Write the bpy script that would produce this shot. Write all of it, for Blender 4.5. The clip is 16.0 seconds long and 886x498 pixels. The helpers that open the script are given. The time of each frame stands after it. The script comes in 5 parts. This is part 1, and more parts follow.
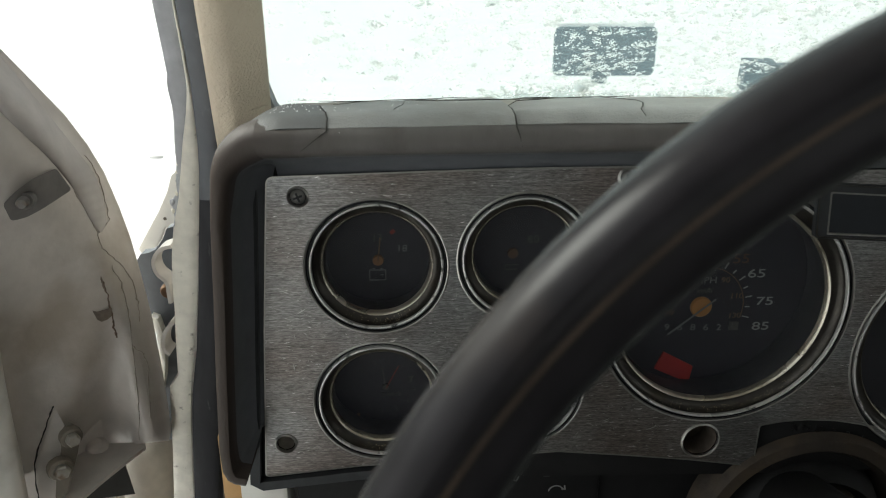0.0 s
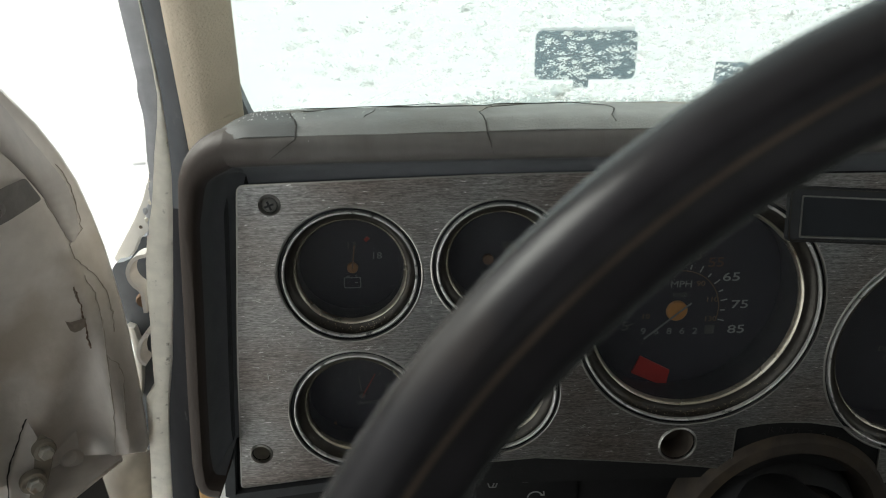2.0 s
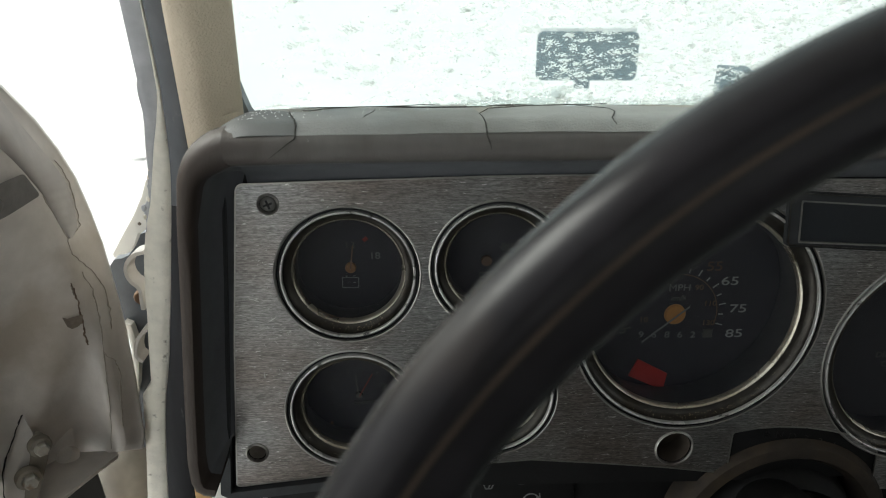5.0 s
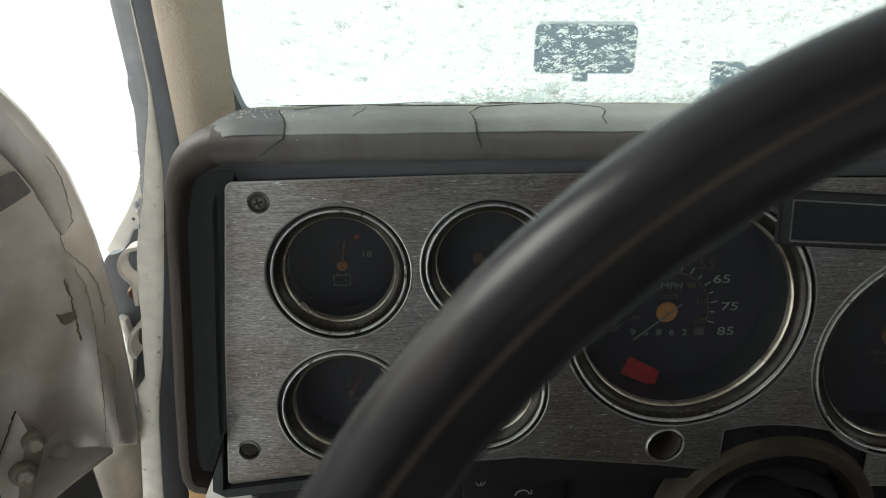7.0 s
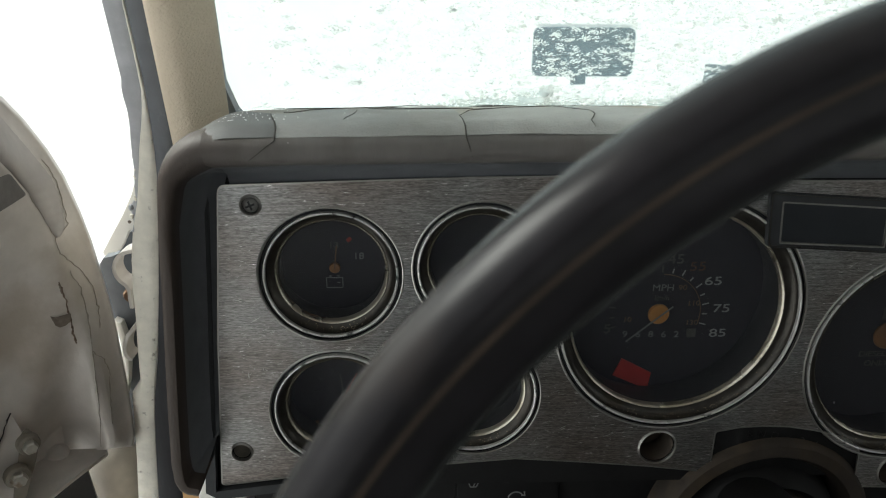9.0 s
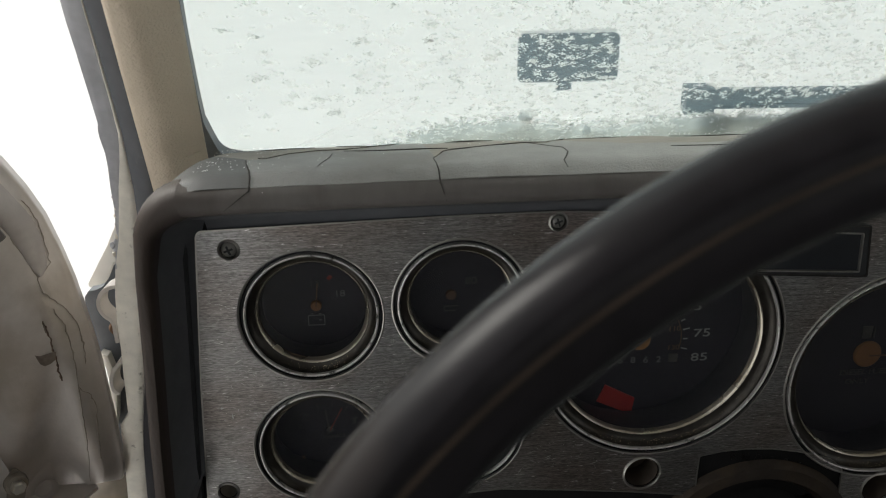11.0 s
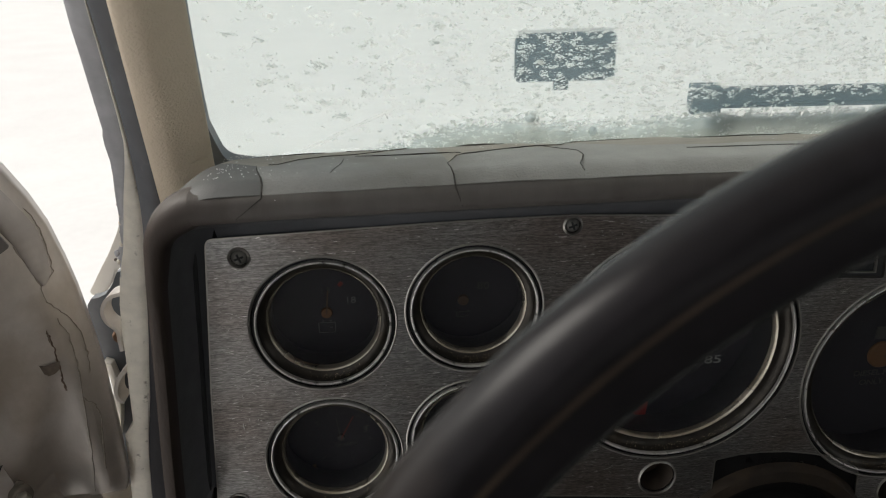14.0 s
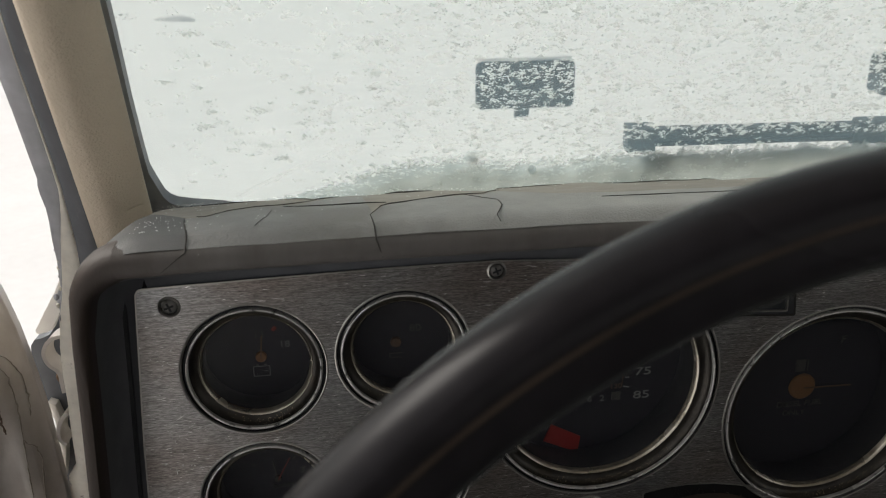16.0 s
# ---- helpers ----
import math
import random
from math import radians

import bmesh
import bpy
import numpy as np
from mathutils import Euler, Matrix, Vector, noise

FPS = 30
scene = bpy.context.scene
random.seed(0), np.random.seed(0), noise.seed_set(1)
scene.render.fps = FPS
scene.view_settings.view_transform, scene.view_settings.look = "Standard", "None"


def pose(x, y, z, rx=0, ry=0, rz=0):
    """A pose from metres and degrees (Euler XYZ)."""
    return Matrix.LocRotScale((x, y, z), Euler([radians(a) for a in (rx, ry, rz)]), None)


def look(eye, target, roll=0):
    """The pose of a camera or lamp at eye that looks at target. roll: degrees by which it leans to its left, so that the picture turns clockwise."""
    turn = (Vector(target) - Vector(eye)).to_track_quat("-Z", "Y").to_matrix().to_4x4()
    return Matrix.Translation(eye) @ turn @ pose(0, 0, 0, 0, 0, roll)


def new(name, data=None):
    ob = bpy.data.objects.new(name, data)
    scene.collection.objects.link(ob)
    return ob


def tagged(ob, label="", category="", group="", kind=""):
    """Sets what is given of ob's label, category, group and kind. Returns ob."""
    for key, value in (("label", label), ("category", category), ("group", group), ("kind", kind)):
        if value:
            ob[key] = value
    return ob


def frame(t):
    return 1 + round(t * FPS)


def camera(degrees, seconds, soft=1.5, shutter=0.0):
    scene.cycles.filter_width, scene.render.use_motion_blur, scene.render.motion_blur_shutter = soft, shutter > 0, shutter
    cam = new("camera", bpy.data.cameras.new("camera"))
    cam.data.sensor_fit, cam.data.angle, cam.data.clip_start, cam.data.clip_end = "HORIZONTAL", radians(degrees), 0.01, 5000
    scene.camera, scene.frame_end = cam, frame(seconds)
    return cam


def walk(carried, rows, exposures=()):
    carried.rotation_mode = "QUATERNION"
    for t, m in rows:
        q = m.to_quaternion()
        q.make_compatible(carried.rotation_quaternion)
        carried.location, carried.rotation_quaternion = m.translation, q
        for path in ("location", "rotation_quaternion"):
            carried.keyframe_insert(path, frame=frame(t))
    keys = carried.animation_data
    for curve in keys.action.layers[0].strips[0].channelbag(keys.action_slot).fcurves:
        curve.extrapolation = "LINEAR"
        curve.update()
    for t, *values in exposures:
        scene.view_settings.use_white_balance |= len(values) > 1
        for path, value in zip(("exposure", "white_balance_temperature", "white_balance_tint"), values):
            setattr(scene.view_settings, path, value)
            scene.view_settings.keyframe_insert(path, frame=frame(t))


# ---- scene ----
cam = camera(63.5, 16.0, soft=1.0)
PATH = [
    (0, (0.001, 0.0, 1.376), (0.1, 1.876, 0.689), 0.2),
    (0.5, (0.004, 0.001, 1.377), (0.114, 1.873, 0.682), 0.1),
    (1, (0.007, 0.0, 1.377), (0.126, 1.873, 0.685), 0.0),
    (1.5, (0.008, 0.001, 1.377), (0.138, 1.875, 0.692), -0.1),
    (2, (0.008, 0.002, 1.377), (0.145, 1.879, 0.7), 0.0),
    (2.5, (0.009, 0.002, 1.379), (0.148, 1.879, 0.703), -0.0),
    (3, (0.01, 0.002, 1.378), (0.149, 1.881, 0.705), 0.0),
    (3.5, (0.006, 0.003, 1.375), (0.144, 1.882, 0.702), 0.2),
    (4, (0.006, 0.002, 1.376), (0.144, 1.88, 0.703), 0.4),
    (6.5, (0.013, 0.005, 1.38), (0.153, 1.874, 0.684), 0.9),
    (7, (0.013, 0.004, 1.381), (0.154, 1.872, 0.681), 0.8),
    (7.5, (0.013, 0.004, 1.381), (0.153, 1.874, 0.684), 0.8),
    (8, (0.013, 0.004, 1.381), (0.153, 1.874, 0.687), 0.8),
    (10.5, (0.026, -0.002, 1.388), (0.181, 1.869, 0.697), 0.2),
    (11, (0.026, 0.006, 1.401), (0.185, 1.877, 0.711), -0.6),
    (11.5, (0.026, 0.017, 1.398), (0.2, 1.883, 0.702), -0.9),
    (12, (0.019, 0.015, 1.403), (0.198, 1.882, 0.708), -1.2),
    (12.5, (0.02, 0.017, 1.405), (0.199, 1.882, 0.705), -1.3),
    (13, (0.012, 0.017, 1.402), (0.177, 1.886, 0.708), -1.6),
    (13.5, (0.014, 0.021, 1.396), (0.181, 1.888, 0.699), -1.3),
    (14, (0.017, 0.013, 1.402), (0.189, 1.882, 0.712), -1.1),
    (14.5, (0.023, 0.005, 1.409), (0.211, 1.878, 0.733), -1.0),
    (15, (0.028, 0.004, 1.411), (0.232, 1.879, 0.745), -1.0),
    (15.5, (0.034, 0.002, 1.414), (0.262, 1.879, 0.762), -1.0),
    (16, (0.041, 0.003, 1.419), (0.292, 1.882, 0.781), -0.9),
]
EXPOSURES = [(0, 0.59, 6560, 2), (4, 0.59, 6520, 2), (8, 0.65, 6500, 2), (10.3, 0.63, 6540, 3), (10.6, 0.52, 6580, 5), (11, 0.20, 6700, 7), (12, 0.14, 6780, 9), (12.5, 0.06, 6800, 9), (13, -0.06, 6800, 9), (14, 0.04, 6810, 9), (16, 0.03, 6820, 10)]
# a telephone's lens, focused on the instruments
cam.data.dof.use_dof, cam.data.dof.focus_distance, cam.data.dof.aperture_fstop = True, 0.47, 15.0
walk(cam, [(t, look(eye, target, roll)) for t, eye, target, roll in PATH], EXPOSURES)

# ---- light: an overcast winter sky ----
world = bpy.data.worlds.new("overcast_sky")
scene.world = world
world.use_nodes = True
wn = world.node_tree
sky = wn.nodes.new("ShaderNodeTexSky")
sky.sky_type, sky.sun_disc = "NISHITA", False
sky.sun_elevation, sky.sun_rotation = radians(46), radians(-61)
sky.air_density, sky.dust_density = 1.0, 6.0
grey = wn.nodes.new("ShaderNodeHueSaturation")
grey.inputs["Saturation"].default_value = 0.12
wn.links.new(sky.outputs[0], grey.inputs["Color"])
wn.links.new(grey.outputs[0], wn.nodes["Background"].inputs[0])
wn.nodes["Background"].inputs[1].default_value = 0.15

sun_data = bpy.data.lights.new("sun", "SUN")
sun_data.energy, sun_data.angle, sun_data.color = 1.2, radians(30), (1.0, 0.97, 0.93)
sun = new("sun", sun_data)
sun.matrix_world = look((-3.6, 2.0, 4.2), (0, 0, 0.0))


# ---- materials ----
def mat(name, colour, rough=0.6, metal=0.0, vary=0.15, scale=40, bump=0.1, bump_scale=300, stretch=(1, 1, 1), spec=0.5,
        stain=None, stain_scale=8, stain_at=0.6, rough_vary=0.1, coat=0.0):
    """A surface with colour variation at two sizes, an optional second colour in patches, uneven gloss and fine relief."""
    m = bpy.data.materials.new(name)
    m.use_nodes = True
    t = m.node_tree
    b = t.nodes["Principled BSDF"]
    co = t.nodes.new("ShaderNodeTexCoord")
    mp = t.nodes.new("ShaderNodeMapping")
    mp.inputs["Scale"].default_value = stretch
    t.links.new(co.outputs["Object"], mp.inputs[0])

    def noise_tex(sc, detail=4.0):
        n = t.nodes.new("ShaderNodeTexNoise")
        n.inputs["Scale"].default_value, n.inputs["Detail"].default_value = sc, detail
        t.links.new(mp.outputs[0], n.inputs["Vector"])
        return n.outputs["Fac"]

    def ramp(fac, a, b2, x0, x1):
        r = t.nodes.new("ShaderNodeValToRGB")
        r.color_ramp.elements[0].position, r.color_ramp.elements[1].position = x0, x1
        r.color_ramp.elements[0].color, r.color_ramp.elements[1].color = (*a, 1), (*b2, 1)
        t.links.new(fac, r.inputs[0])
        return r.outputs[0]

    def blend(fac, a, b2, kind="MIX"):
        x = t.nodes.new("ShaderNodeMix")
        x.data_type, x.blend_type = "RGBA", kind
        if isinstance(fac, float):
            x.inputs[0].default_value = fac
        else:
            t.links.new(fac, x.inputs[0])
        t.links.new(a, x.inputs[6])
        t.links.new(b2, x.inputs[7])
        return x.outputs[2]

    lo, hi = [c * (1 - vary) for c in colour], [min(1, c * (1 + vary)) for c in colour]
    big, fine = noise_tex(scale * 0.2), noise_tex(scale * 2.5, 6)
    col = blend(0.5, ramp(big, lo, hi, 0.35, 0.65), ramp(fine, lo, hi, 0.3, 0.7))
    if stain:
        patch = ramp(noise_tex(stain_scale, 8), (0, 0, 0), (1, 1, 1), stain_at, stain_at + 0.12)
        flat = t.nodes.new("ShaderNodeRGB")
        flat.outputs[0].default_value = (*stain, 1)
        col = blend(patch, col, flat.outputs[0])
    t.links.new(col, b.inputs["Base Color"])
    rr = t.nodes.new("ShaderNodeMapRange")
    rr.inputs[3].default_value, rr.inputs[4].default_value = max(0.02, rough - rough_vary), min(1, rough + rough_vary)
    t.links.new(big, rr.inputs[0])
    t.links.new(rr.outputs[0], b.inputs["Roughness"])
    b.inputs["Metallic"].default_value = metal
    b.inputs["Specular IOR Level"].default_value = spec
    b.inputs["Coat Weight"].default_value = coat
    if bump:
        bp = t.nodes.new("ShaderNodeBump")
        bp.inputs["Strength"].default_value, bp.inputs["Distance"].default_value = bump, 0.001
        t.links.new(noise_tex(bump_scale, 5), bp.inputs["Height"])
        t.links.new(bp.outputs[0], b.inputs["Normal"])
    return m


def glass_mat(name, tint, gloss=0.06, rough=0.0):
    """A thin pane: it lets light straight through and mirrors a little of it."""
    m = bpy.data.materials.new(name)
    m.use_nodes = True
    t = m.node_tree
    t.nodes.remove(t.nodes["Principled BSDF"])
    tr, gl, mx = (t.nodes.new(k) for k in ("ShaderNodeBsdfTransparent", "ShaderNodeBsdfGlossy", "ShaderNodeMixShader"))
    fr = t.nodes.new("ShaderNodeLayerWeight")
    fr.inputs[0].default_value = 0.5
    pw = t.nodes.new("ShaderNodeMath")
    pw.operation = "POWER"
    pw.inputs[1].default_value = 4.0
    sc = t.nodes.new("ShaderNodeMath")
    sc.operation = "MULTIPLY_ADD"
    sc.inputs[1].default_value, sc.inputs[2].default_value = 0.6, gloss
    t.links.new(fr.outputs["Facing"], pw.inputs[0])
    t.links.new(pw.outputs[0], sc.inputs[0])
    tr.inputs[0].default_value = (*tint, 1)
    gl.inputs["Roughness"].default_value = rough
    t.links.new(sc.outputs[0], mx.inputs[0])
    t.links.new(tr.outputs[0], mx.inputs[1])
    t.links.new(gl.outputs[0], mx.inputs[2])
    t.links.new(mx.outputs[0], t.nodes["Material Output"].inputs[0])
    return m


def flake_mat(name, colour):
    """Thin snow: part of the light scatters back, part of it through."""
    m = bpy.data.materials.new(name)
    m.use_nodes = True
    t = m.node_tree
    t.nodes.remove(t.nodes["Principled BSDF"])
    df, tl, mx = (t.nodes.new(k) for k in ("ShaderNodeBsdfDiffuse", "ShaderNodeBsdfTranslucent", "ShaderNodeMixShader"))
    df.inputs[0].default_value = tl.inputs[0].default_value = (*colour, 1)
    mx.inputs[0].default_value = 0.84
    t.links.new(df.outputs[0], mx.inputs[1])
    t.links.new(tl.outputs[0], mx.inputs[2])
    t.links.new(mx.outputs[0], t.nodes["Material Output"].inputs[0])
    return m


def slush_mat(name):
    """Wet snow packed against the glass, lit from behind, with grey and white patches."""
    m = flake_mat(name, (0.5, 0.5, 0.5))
    t = m.node_tree
    co, n1, n2 = (t.nodes.new(k) for k in ("ShaderNodeTexCoord", "ShaderNodeTexNoise", "ShaderNodeValToRGB"))
    n1.inputs["Scale"].default_value, n1.inputs["Detail"].default_value = 14, 14
    n2.color_ramp.elements[0].color, n2.color_ramp.elements[1].color = (0.31, 0.335, 0.315, 1), (0.57, 0.595, 0.57, 1)
    n2.color_ramp.elements[0].position, n2.color_ramp.elements[1].position = 0.30, 0.74
    t.links.new(co.outputs["Object"], n1.inputs["Vector"])
    t.links.new(n1.outputs["Fac"], n2.inputs[0])
    for n in t.nodes:
        if n.type in ("BSDF_DIFFUSE", "BSDF_TRANSLUCENT"):
            t.links.new(n2.outputs[0], n.inputs[0])
    return m


PACKED = slush_mat("packed_grey_slush")
kt = PACKED.node_tree
fade, rag, push, edge_ramp, clear, out_mix, where = (kt.nodes.new("ShaderNode" + k) for k in ("Attribute", "TexNoise", "Math", "MapRange", "BsdfTransparent", "MixShader", "TexCoord"))
fade.attribute_name = "fade"
rag.inputs["Scale"].default_value, rag.inputs["Detail"].default_value = 160, 8
push.operation = "ADD"
edge_ramp.interpolation_type = "SMOOTHSTEP"
edge_ramp.inputs[1].default_value, edge_ramp.inputs[2].default_value = 0.55, 1.05
kt.links.new(where.outputs["Object"], rag.inputs["Vector"])
kt.links.new(fade.outputs["Fac"], push.inputs[0])
kt.links.new(rag.outputs["Fac"], push.inputs[1])
kt.links.new(push.outputs[0], edge_ramp.inputs[0])
kt.links.new(edge_ramp.outputs[0], out_mix.inputs[0])
kt.links.new(clear.outputs[0], out_mix.inputs[1])
kt.links.new(kt.nodes["Material Output"].inputs[0].links[0].from_socket, out_mix.inputs[2])
kt.links.new(out_mix.outputs[0], kt.nodes["Material Output"].inputs[0])


def brushed(name, base):
    """Brushed aluminium: short fine strokes along x, dull stains, bright nicks and scratches."""
    m = bpy.data.materials.new(name)
    m.use_nodes = True
    t = m.node_tree
    b = t.nodes["Principled BSDF"]
    co = t.nodes.new("ShaderNodeTexCoord")

    def tex(scale, stretch, detail, lo, hi, c0, c1):
        mp, n, r = (t.nodes.new(k) for k in ("ShaderNodeMapping", "ShaderNodeTexNoise", "ShaderNodeValToRGB"))
        mp.inputs["Scale"].default_value = stretch
        n.inputs["Scale"].default_value, n.inputs["Detail"].default_value = scale, detail
        r.color_ramp.elements[0].position, r.color_ramp.elements[1].position = lo, hi
        r.color_ramp.elements[0].color = (*c0, 1) if isinstance(c0, tuple) else (c0, c0, c0, 1)
        r.color_ramp.elements[1].color = (c1, c1, c1, 1)
        t.links.new(co.outputs["Object"], mp.inputs[0])
        t.links.new(mp.outputs[0], n.inputs["Vector"])
        t.links.new(n.outputs["Fac"], r.inputs[0])
        return r.outputs[0]

    def mix(kind, fac, a, c):
        x = t.nodes.new("ShaderNodeMix")
        x.data_type, x.blend_type = "RGBA", kind
        x.inputs[0].default_value = fac
        t.links.new(a, x.inputs[6])
        t.links.new(c, x.inputs[7])
        return x.outputs[2]

    strokes = tex(70, (1, 1, 34), 5, 0.33, 0.67, 0.70, 1.30)
    grain = tex(420, (1, 1, 5.0), 5, 0.34, 0.68, 0.58, 1.45)
    stains = tex(11, (1, 1, 1.3), 6, 0.34, 0.64, (0.80, 0.70, 0.65), 1.08)
    nicks = tex(420, (0.4, 1, 2.4), 2, 0.68, 0.76, 0.0, 0.60)
    rgb = t.nodes.new("ShaderNodeRGB")
    rgb.outputs[0].default_value = (*base, 1)
    col = mix("MULTIPLY", 1.0, rgb.outputs[0], strokes)
    col = mix("MULTIPLY", 0.8, col, grain)
    col = mix("MULTIPLY", 1.0, col, stains)
    col = mix("ADD", 1.0, col, nicks)
    t.links.new(col, b.inputs["Base Color"])
    rough = tex(120, (1, 1, 30), 3, 0.3, 0.7, 0.34, 0.46)
    t.links.new(rough, b.inputs["Roughness"])
    b.inputs["Metallic"].default_value = 0.95
    b.inputs["Anisotropic"].default_value = 0.55
    lay = t.nodes.new("ShaderNodeCombineXYZ")
    lay.inputs[2].default_value = 1.0
    t.links.new(lay.outputs[0], b.inputs["Tangent"])
    bp = t.nodes.new("ShaderNodeBump")
    bp.inputs["Strength"].default_value, bp.inputs["Distance"].default_value = 0.35, 0.0003
    t.links.new(strokes, bp.inputs["Height"])
    t.links.new(bp.outputs[0], b.inputs["Normal"])
    return m


ALU = brushed("brushed_aluminium", (0.322, 0.323, 0.325))
ALU_EDGE = mat("worn_aluminium_edge", (0.40, 0.39, 0.37), 0.4, 1.0, 0.2, 80)
CHROME = mat("scuffed_chrome", (0.56, 0.555, 0.54), 0.28, 0.4, 0.2, 60, 0.1, 200, stain=(0.03, 0.028, 0.026), stain_scale=190, stain_at=0.585)
DULL_CHROME = mat("dusty_dark_chrome", (0.054, 0.050, 0.045), 0.32, 0.75, 0.4, 60, 0.25, 300, spec=0.28, stain=(0.050, 0.042, 0.032), stain_scale=45, stain_at=0.56)
BRASS_LIP = mat("yellowed_bright_lip", (0.56, 0.52, 0.44), 0.27, 0.9, 0.25, 60, 0.1, 200, stain=(0.12, 0.08, 0.045), stain_scale=40, stain_at=0.62)
BLACK = mat("black_plastic", (0.029, 0.031, 0.034), 0.55, 0, 0.3, 60, 0.15, 500, spec=0.3)
RIM = mat("worn_black_rim", (0.0138, 0.0127, 0.0146), 0.27, 0, 0.3, 40, 0.06, 250, spec=0.11, stain=(0.020, 0.0165, 0.0155), stain_scale=14, stain_at=0.6)
# The pale sheen imitates camera glare along the rim's upper edge.
rb = RIM.node_tree.nodes["Principled BSDF"].inputs
rb["Sheen Weight"].default_value, rb["Sheen Roughness"].default_value, rb["Sheen Tint"].default_value = 0.09, 0.4, (0.90, 1.0, 0.94, 1)
RIM_SEAM = mat("brown_worn_seam", (0.050, 0.036, 0.026), 0.5, 0, 0.5, 25, spec=0.2)
RIM_FADE = mat("brown_rubbed_rim", (0.013, 0.0112, 0.0102), 0.35, 0, 0.3, 25, spec=0.15)
FACE = mat("dial_face_black", (0.022, 0.0218, 0.029), 0.7, 0, 0.3, 60, 0.05, 400)
PAD = mat("faded_grey_vinyl", (0.262, 0.263, 0.257), 0.6, 0, 0.22, 25, 0.5, 900, (1, 1, 1), stain=(0.195, 0.19, 0.182), stain_scale=12, stain_at=0.55)
PAD_BROWN = mat("brown_worn_vinyl", (0.122, 0.115, 0.110), 0.5, 0, 0.15, 25, 0.16, 420, (2.6, 1, 0.7), spec=0.22, stain=(0.102, 0.094, 0.088), stain_scale=16, stain_at=0.58)
# The base colour turns to a darker reddish brown towards the left end.
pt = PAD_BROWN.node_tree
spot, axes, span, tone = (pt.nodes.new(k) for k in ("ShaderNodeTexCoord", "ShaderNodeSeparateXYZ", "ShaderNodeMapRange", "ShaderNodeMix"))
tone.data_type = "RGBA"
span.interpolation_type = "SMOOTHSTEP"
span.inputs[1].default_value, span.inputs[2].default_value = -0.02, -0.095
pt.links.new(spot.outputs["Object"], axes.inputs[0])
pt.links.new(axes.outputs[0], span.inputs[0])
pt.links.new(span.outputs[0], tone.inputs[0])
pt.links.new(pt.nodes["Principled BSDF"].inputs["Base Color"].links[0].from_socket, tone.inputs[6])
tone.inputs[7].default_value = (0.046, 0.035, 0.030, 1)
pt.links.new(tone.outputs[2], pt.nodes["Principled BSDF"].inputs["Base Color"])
PAD_CORNER = mat("dark_grained_vinyl", (0.095, 0.098, 0.098), 0.6, 0, 0.22, 25, 0.3, 1400, stain=(0.078, 0.077, 0.075), stain_scale=20, stain_at=0.5)
PAD_TAN = mat("sun_bleached_dash_top", (0.27, 0.252, 0.222), 0.7, 0, 0.2, 20, 0.3, 500, (1, 3, 1))
CRACK = mat("crack_shadow_foam", (0.035, 0.032, 0.029), 0.9)
TAN = mat("tan_grained_trim", (0.62, 0.53, 0.415), 0.48, 0, 0.08, 12, 1.0, 560)
RUBBER = mat("grey_weatherstrip_rubber", (0.26, 0.275, 0.295), 0.5, 0, 0.25, 30, 0.2, 200)
STRIP = mat("worn_door_seal_rubber", (0.118, 0.124, 0.137), 0.5, 0, 0.2, 30, 0.25, 200, stretch=(1, 1, 0.08), spec=0.4, stain=(0.19, 0.20, 0.215), stain_scale=120, stain_at=0.64)
# Darker copy of the seal rubber, with the door-gap shade in its colour.
SHADED_STRIP = mat("scuffed_shaded_seal", (0.042, 0.042, 0.046), 0.75, 0, 0.3, 30, 0.25, 200, stretch=(1, 1, 0.06), spec=0.08, stain=(0.15, 0.145, 0.145), stain_scale=160, stain_at=0.66)
WHITE = mat("chalky_white_paint", (0.72, 0.70, 0.655), 0.45, 0, 0.1, 14, 0.15, 120, stain=(0.33, 0.30, 0.26), stain_scale=9, stain_at=0.6)
DOOR_WHITE = mat("dirty_white_door_paint", (0.55, 0.510, 0.478), 0.42, 0, 0.17, 22, 0.3, 160, stain=(0.41, 0.36, 0.31), stain_scale=11, stain_at=0.56)
# Grimy paint; its base colour also carries the shade around the hinge.
GRIMY_SHADED = mat("grimy_shaded_paint", (0.17, 0.15, 0.122), 0.55, 0, 0.3, 25, 0.3, 160, stain=(0.15, 0.10, 0.06), stain_scale=24, stain_at=0.58)
RUST = mat("rusty_steel", (0.13, 0.085, 0.058), 0.8, 0, 0.35, 60, 0.4, 300)
CHIP = mat("bare_primer_chip", (0.155, 0.127, 0.102), 0.8, 0, 0.4, 120, 0.4, 300)
ORANGE_RUST = mat("orange_rust", (0.20, 0.12, 0.075), 0.8, 0, 0.3, 60, 0.4, 300)
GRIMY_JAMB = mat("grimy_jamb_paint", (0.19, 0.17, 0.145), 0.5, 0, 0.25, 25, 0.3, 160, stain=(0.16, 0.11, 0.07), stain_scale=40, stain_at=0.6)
STRAP = mat("grey_rubber_strap", (0.160, 0.150, 0.146), 0.55, 0, 0.3, 40, 0.3, 200, stain=(0.14, 0.13, 0.12), stain_scale=50, stain_at=0.62)
DUSTY_SEAL = mat("dusty_grey_seal", (0.43, 0.40, 0.38), 0.6, 0, 0.15, 30, 0.2, 120, stain=(0.35, 0.32, 0.30), stain_scale=14, stain_at=0.52)
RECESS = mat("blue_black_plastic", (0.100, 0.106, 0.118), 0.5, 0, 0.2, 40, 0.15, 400)
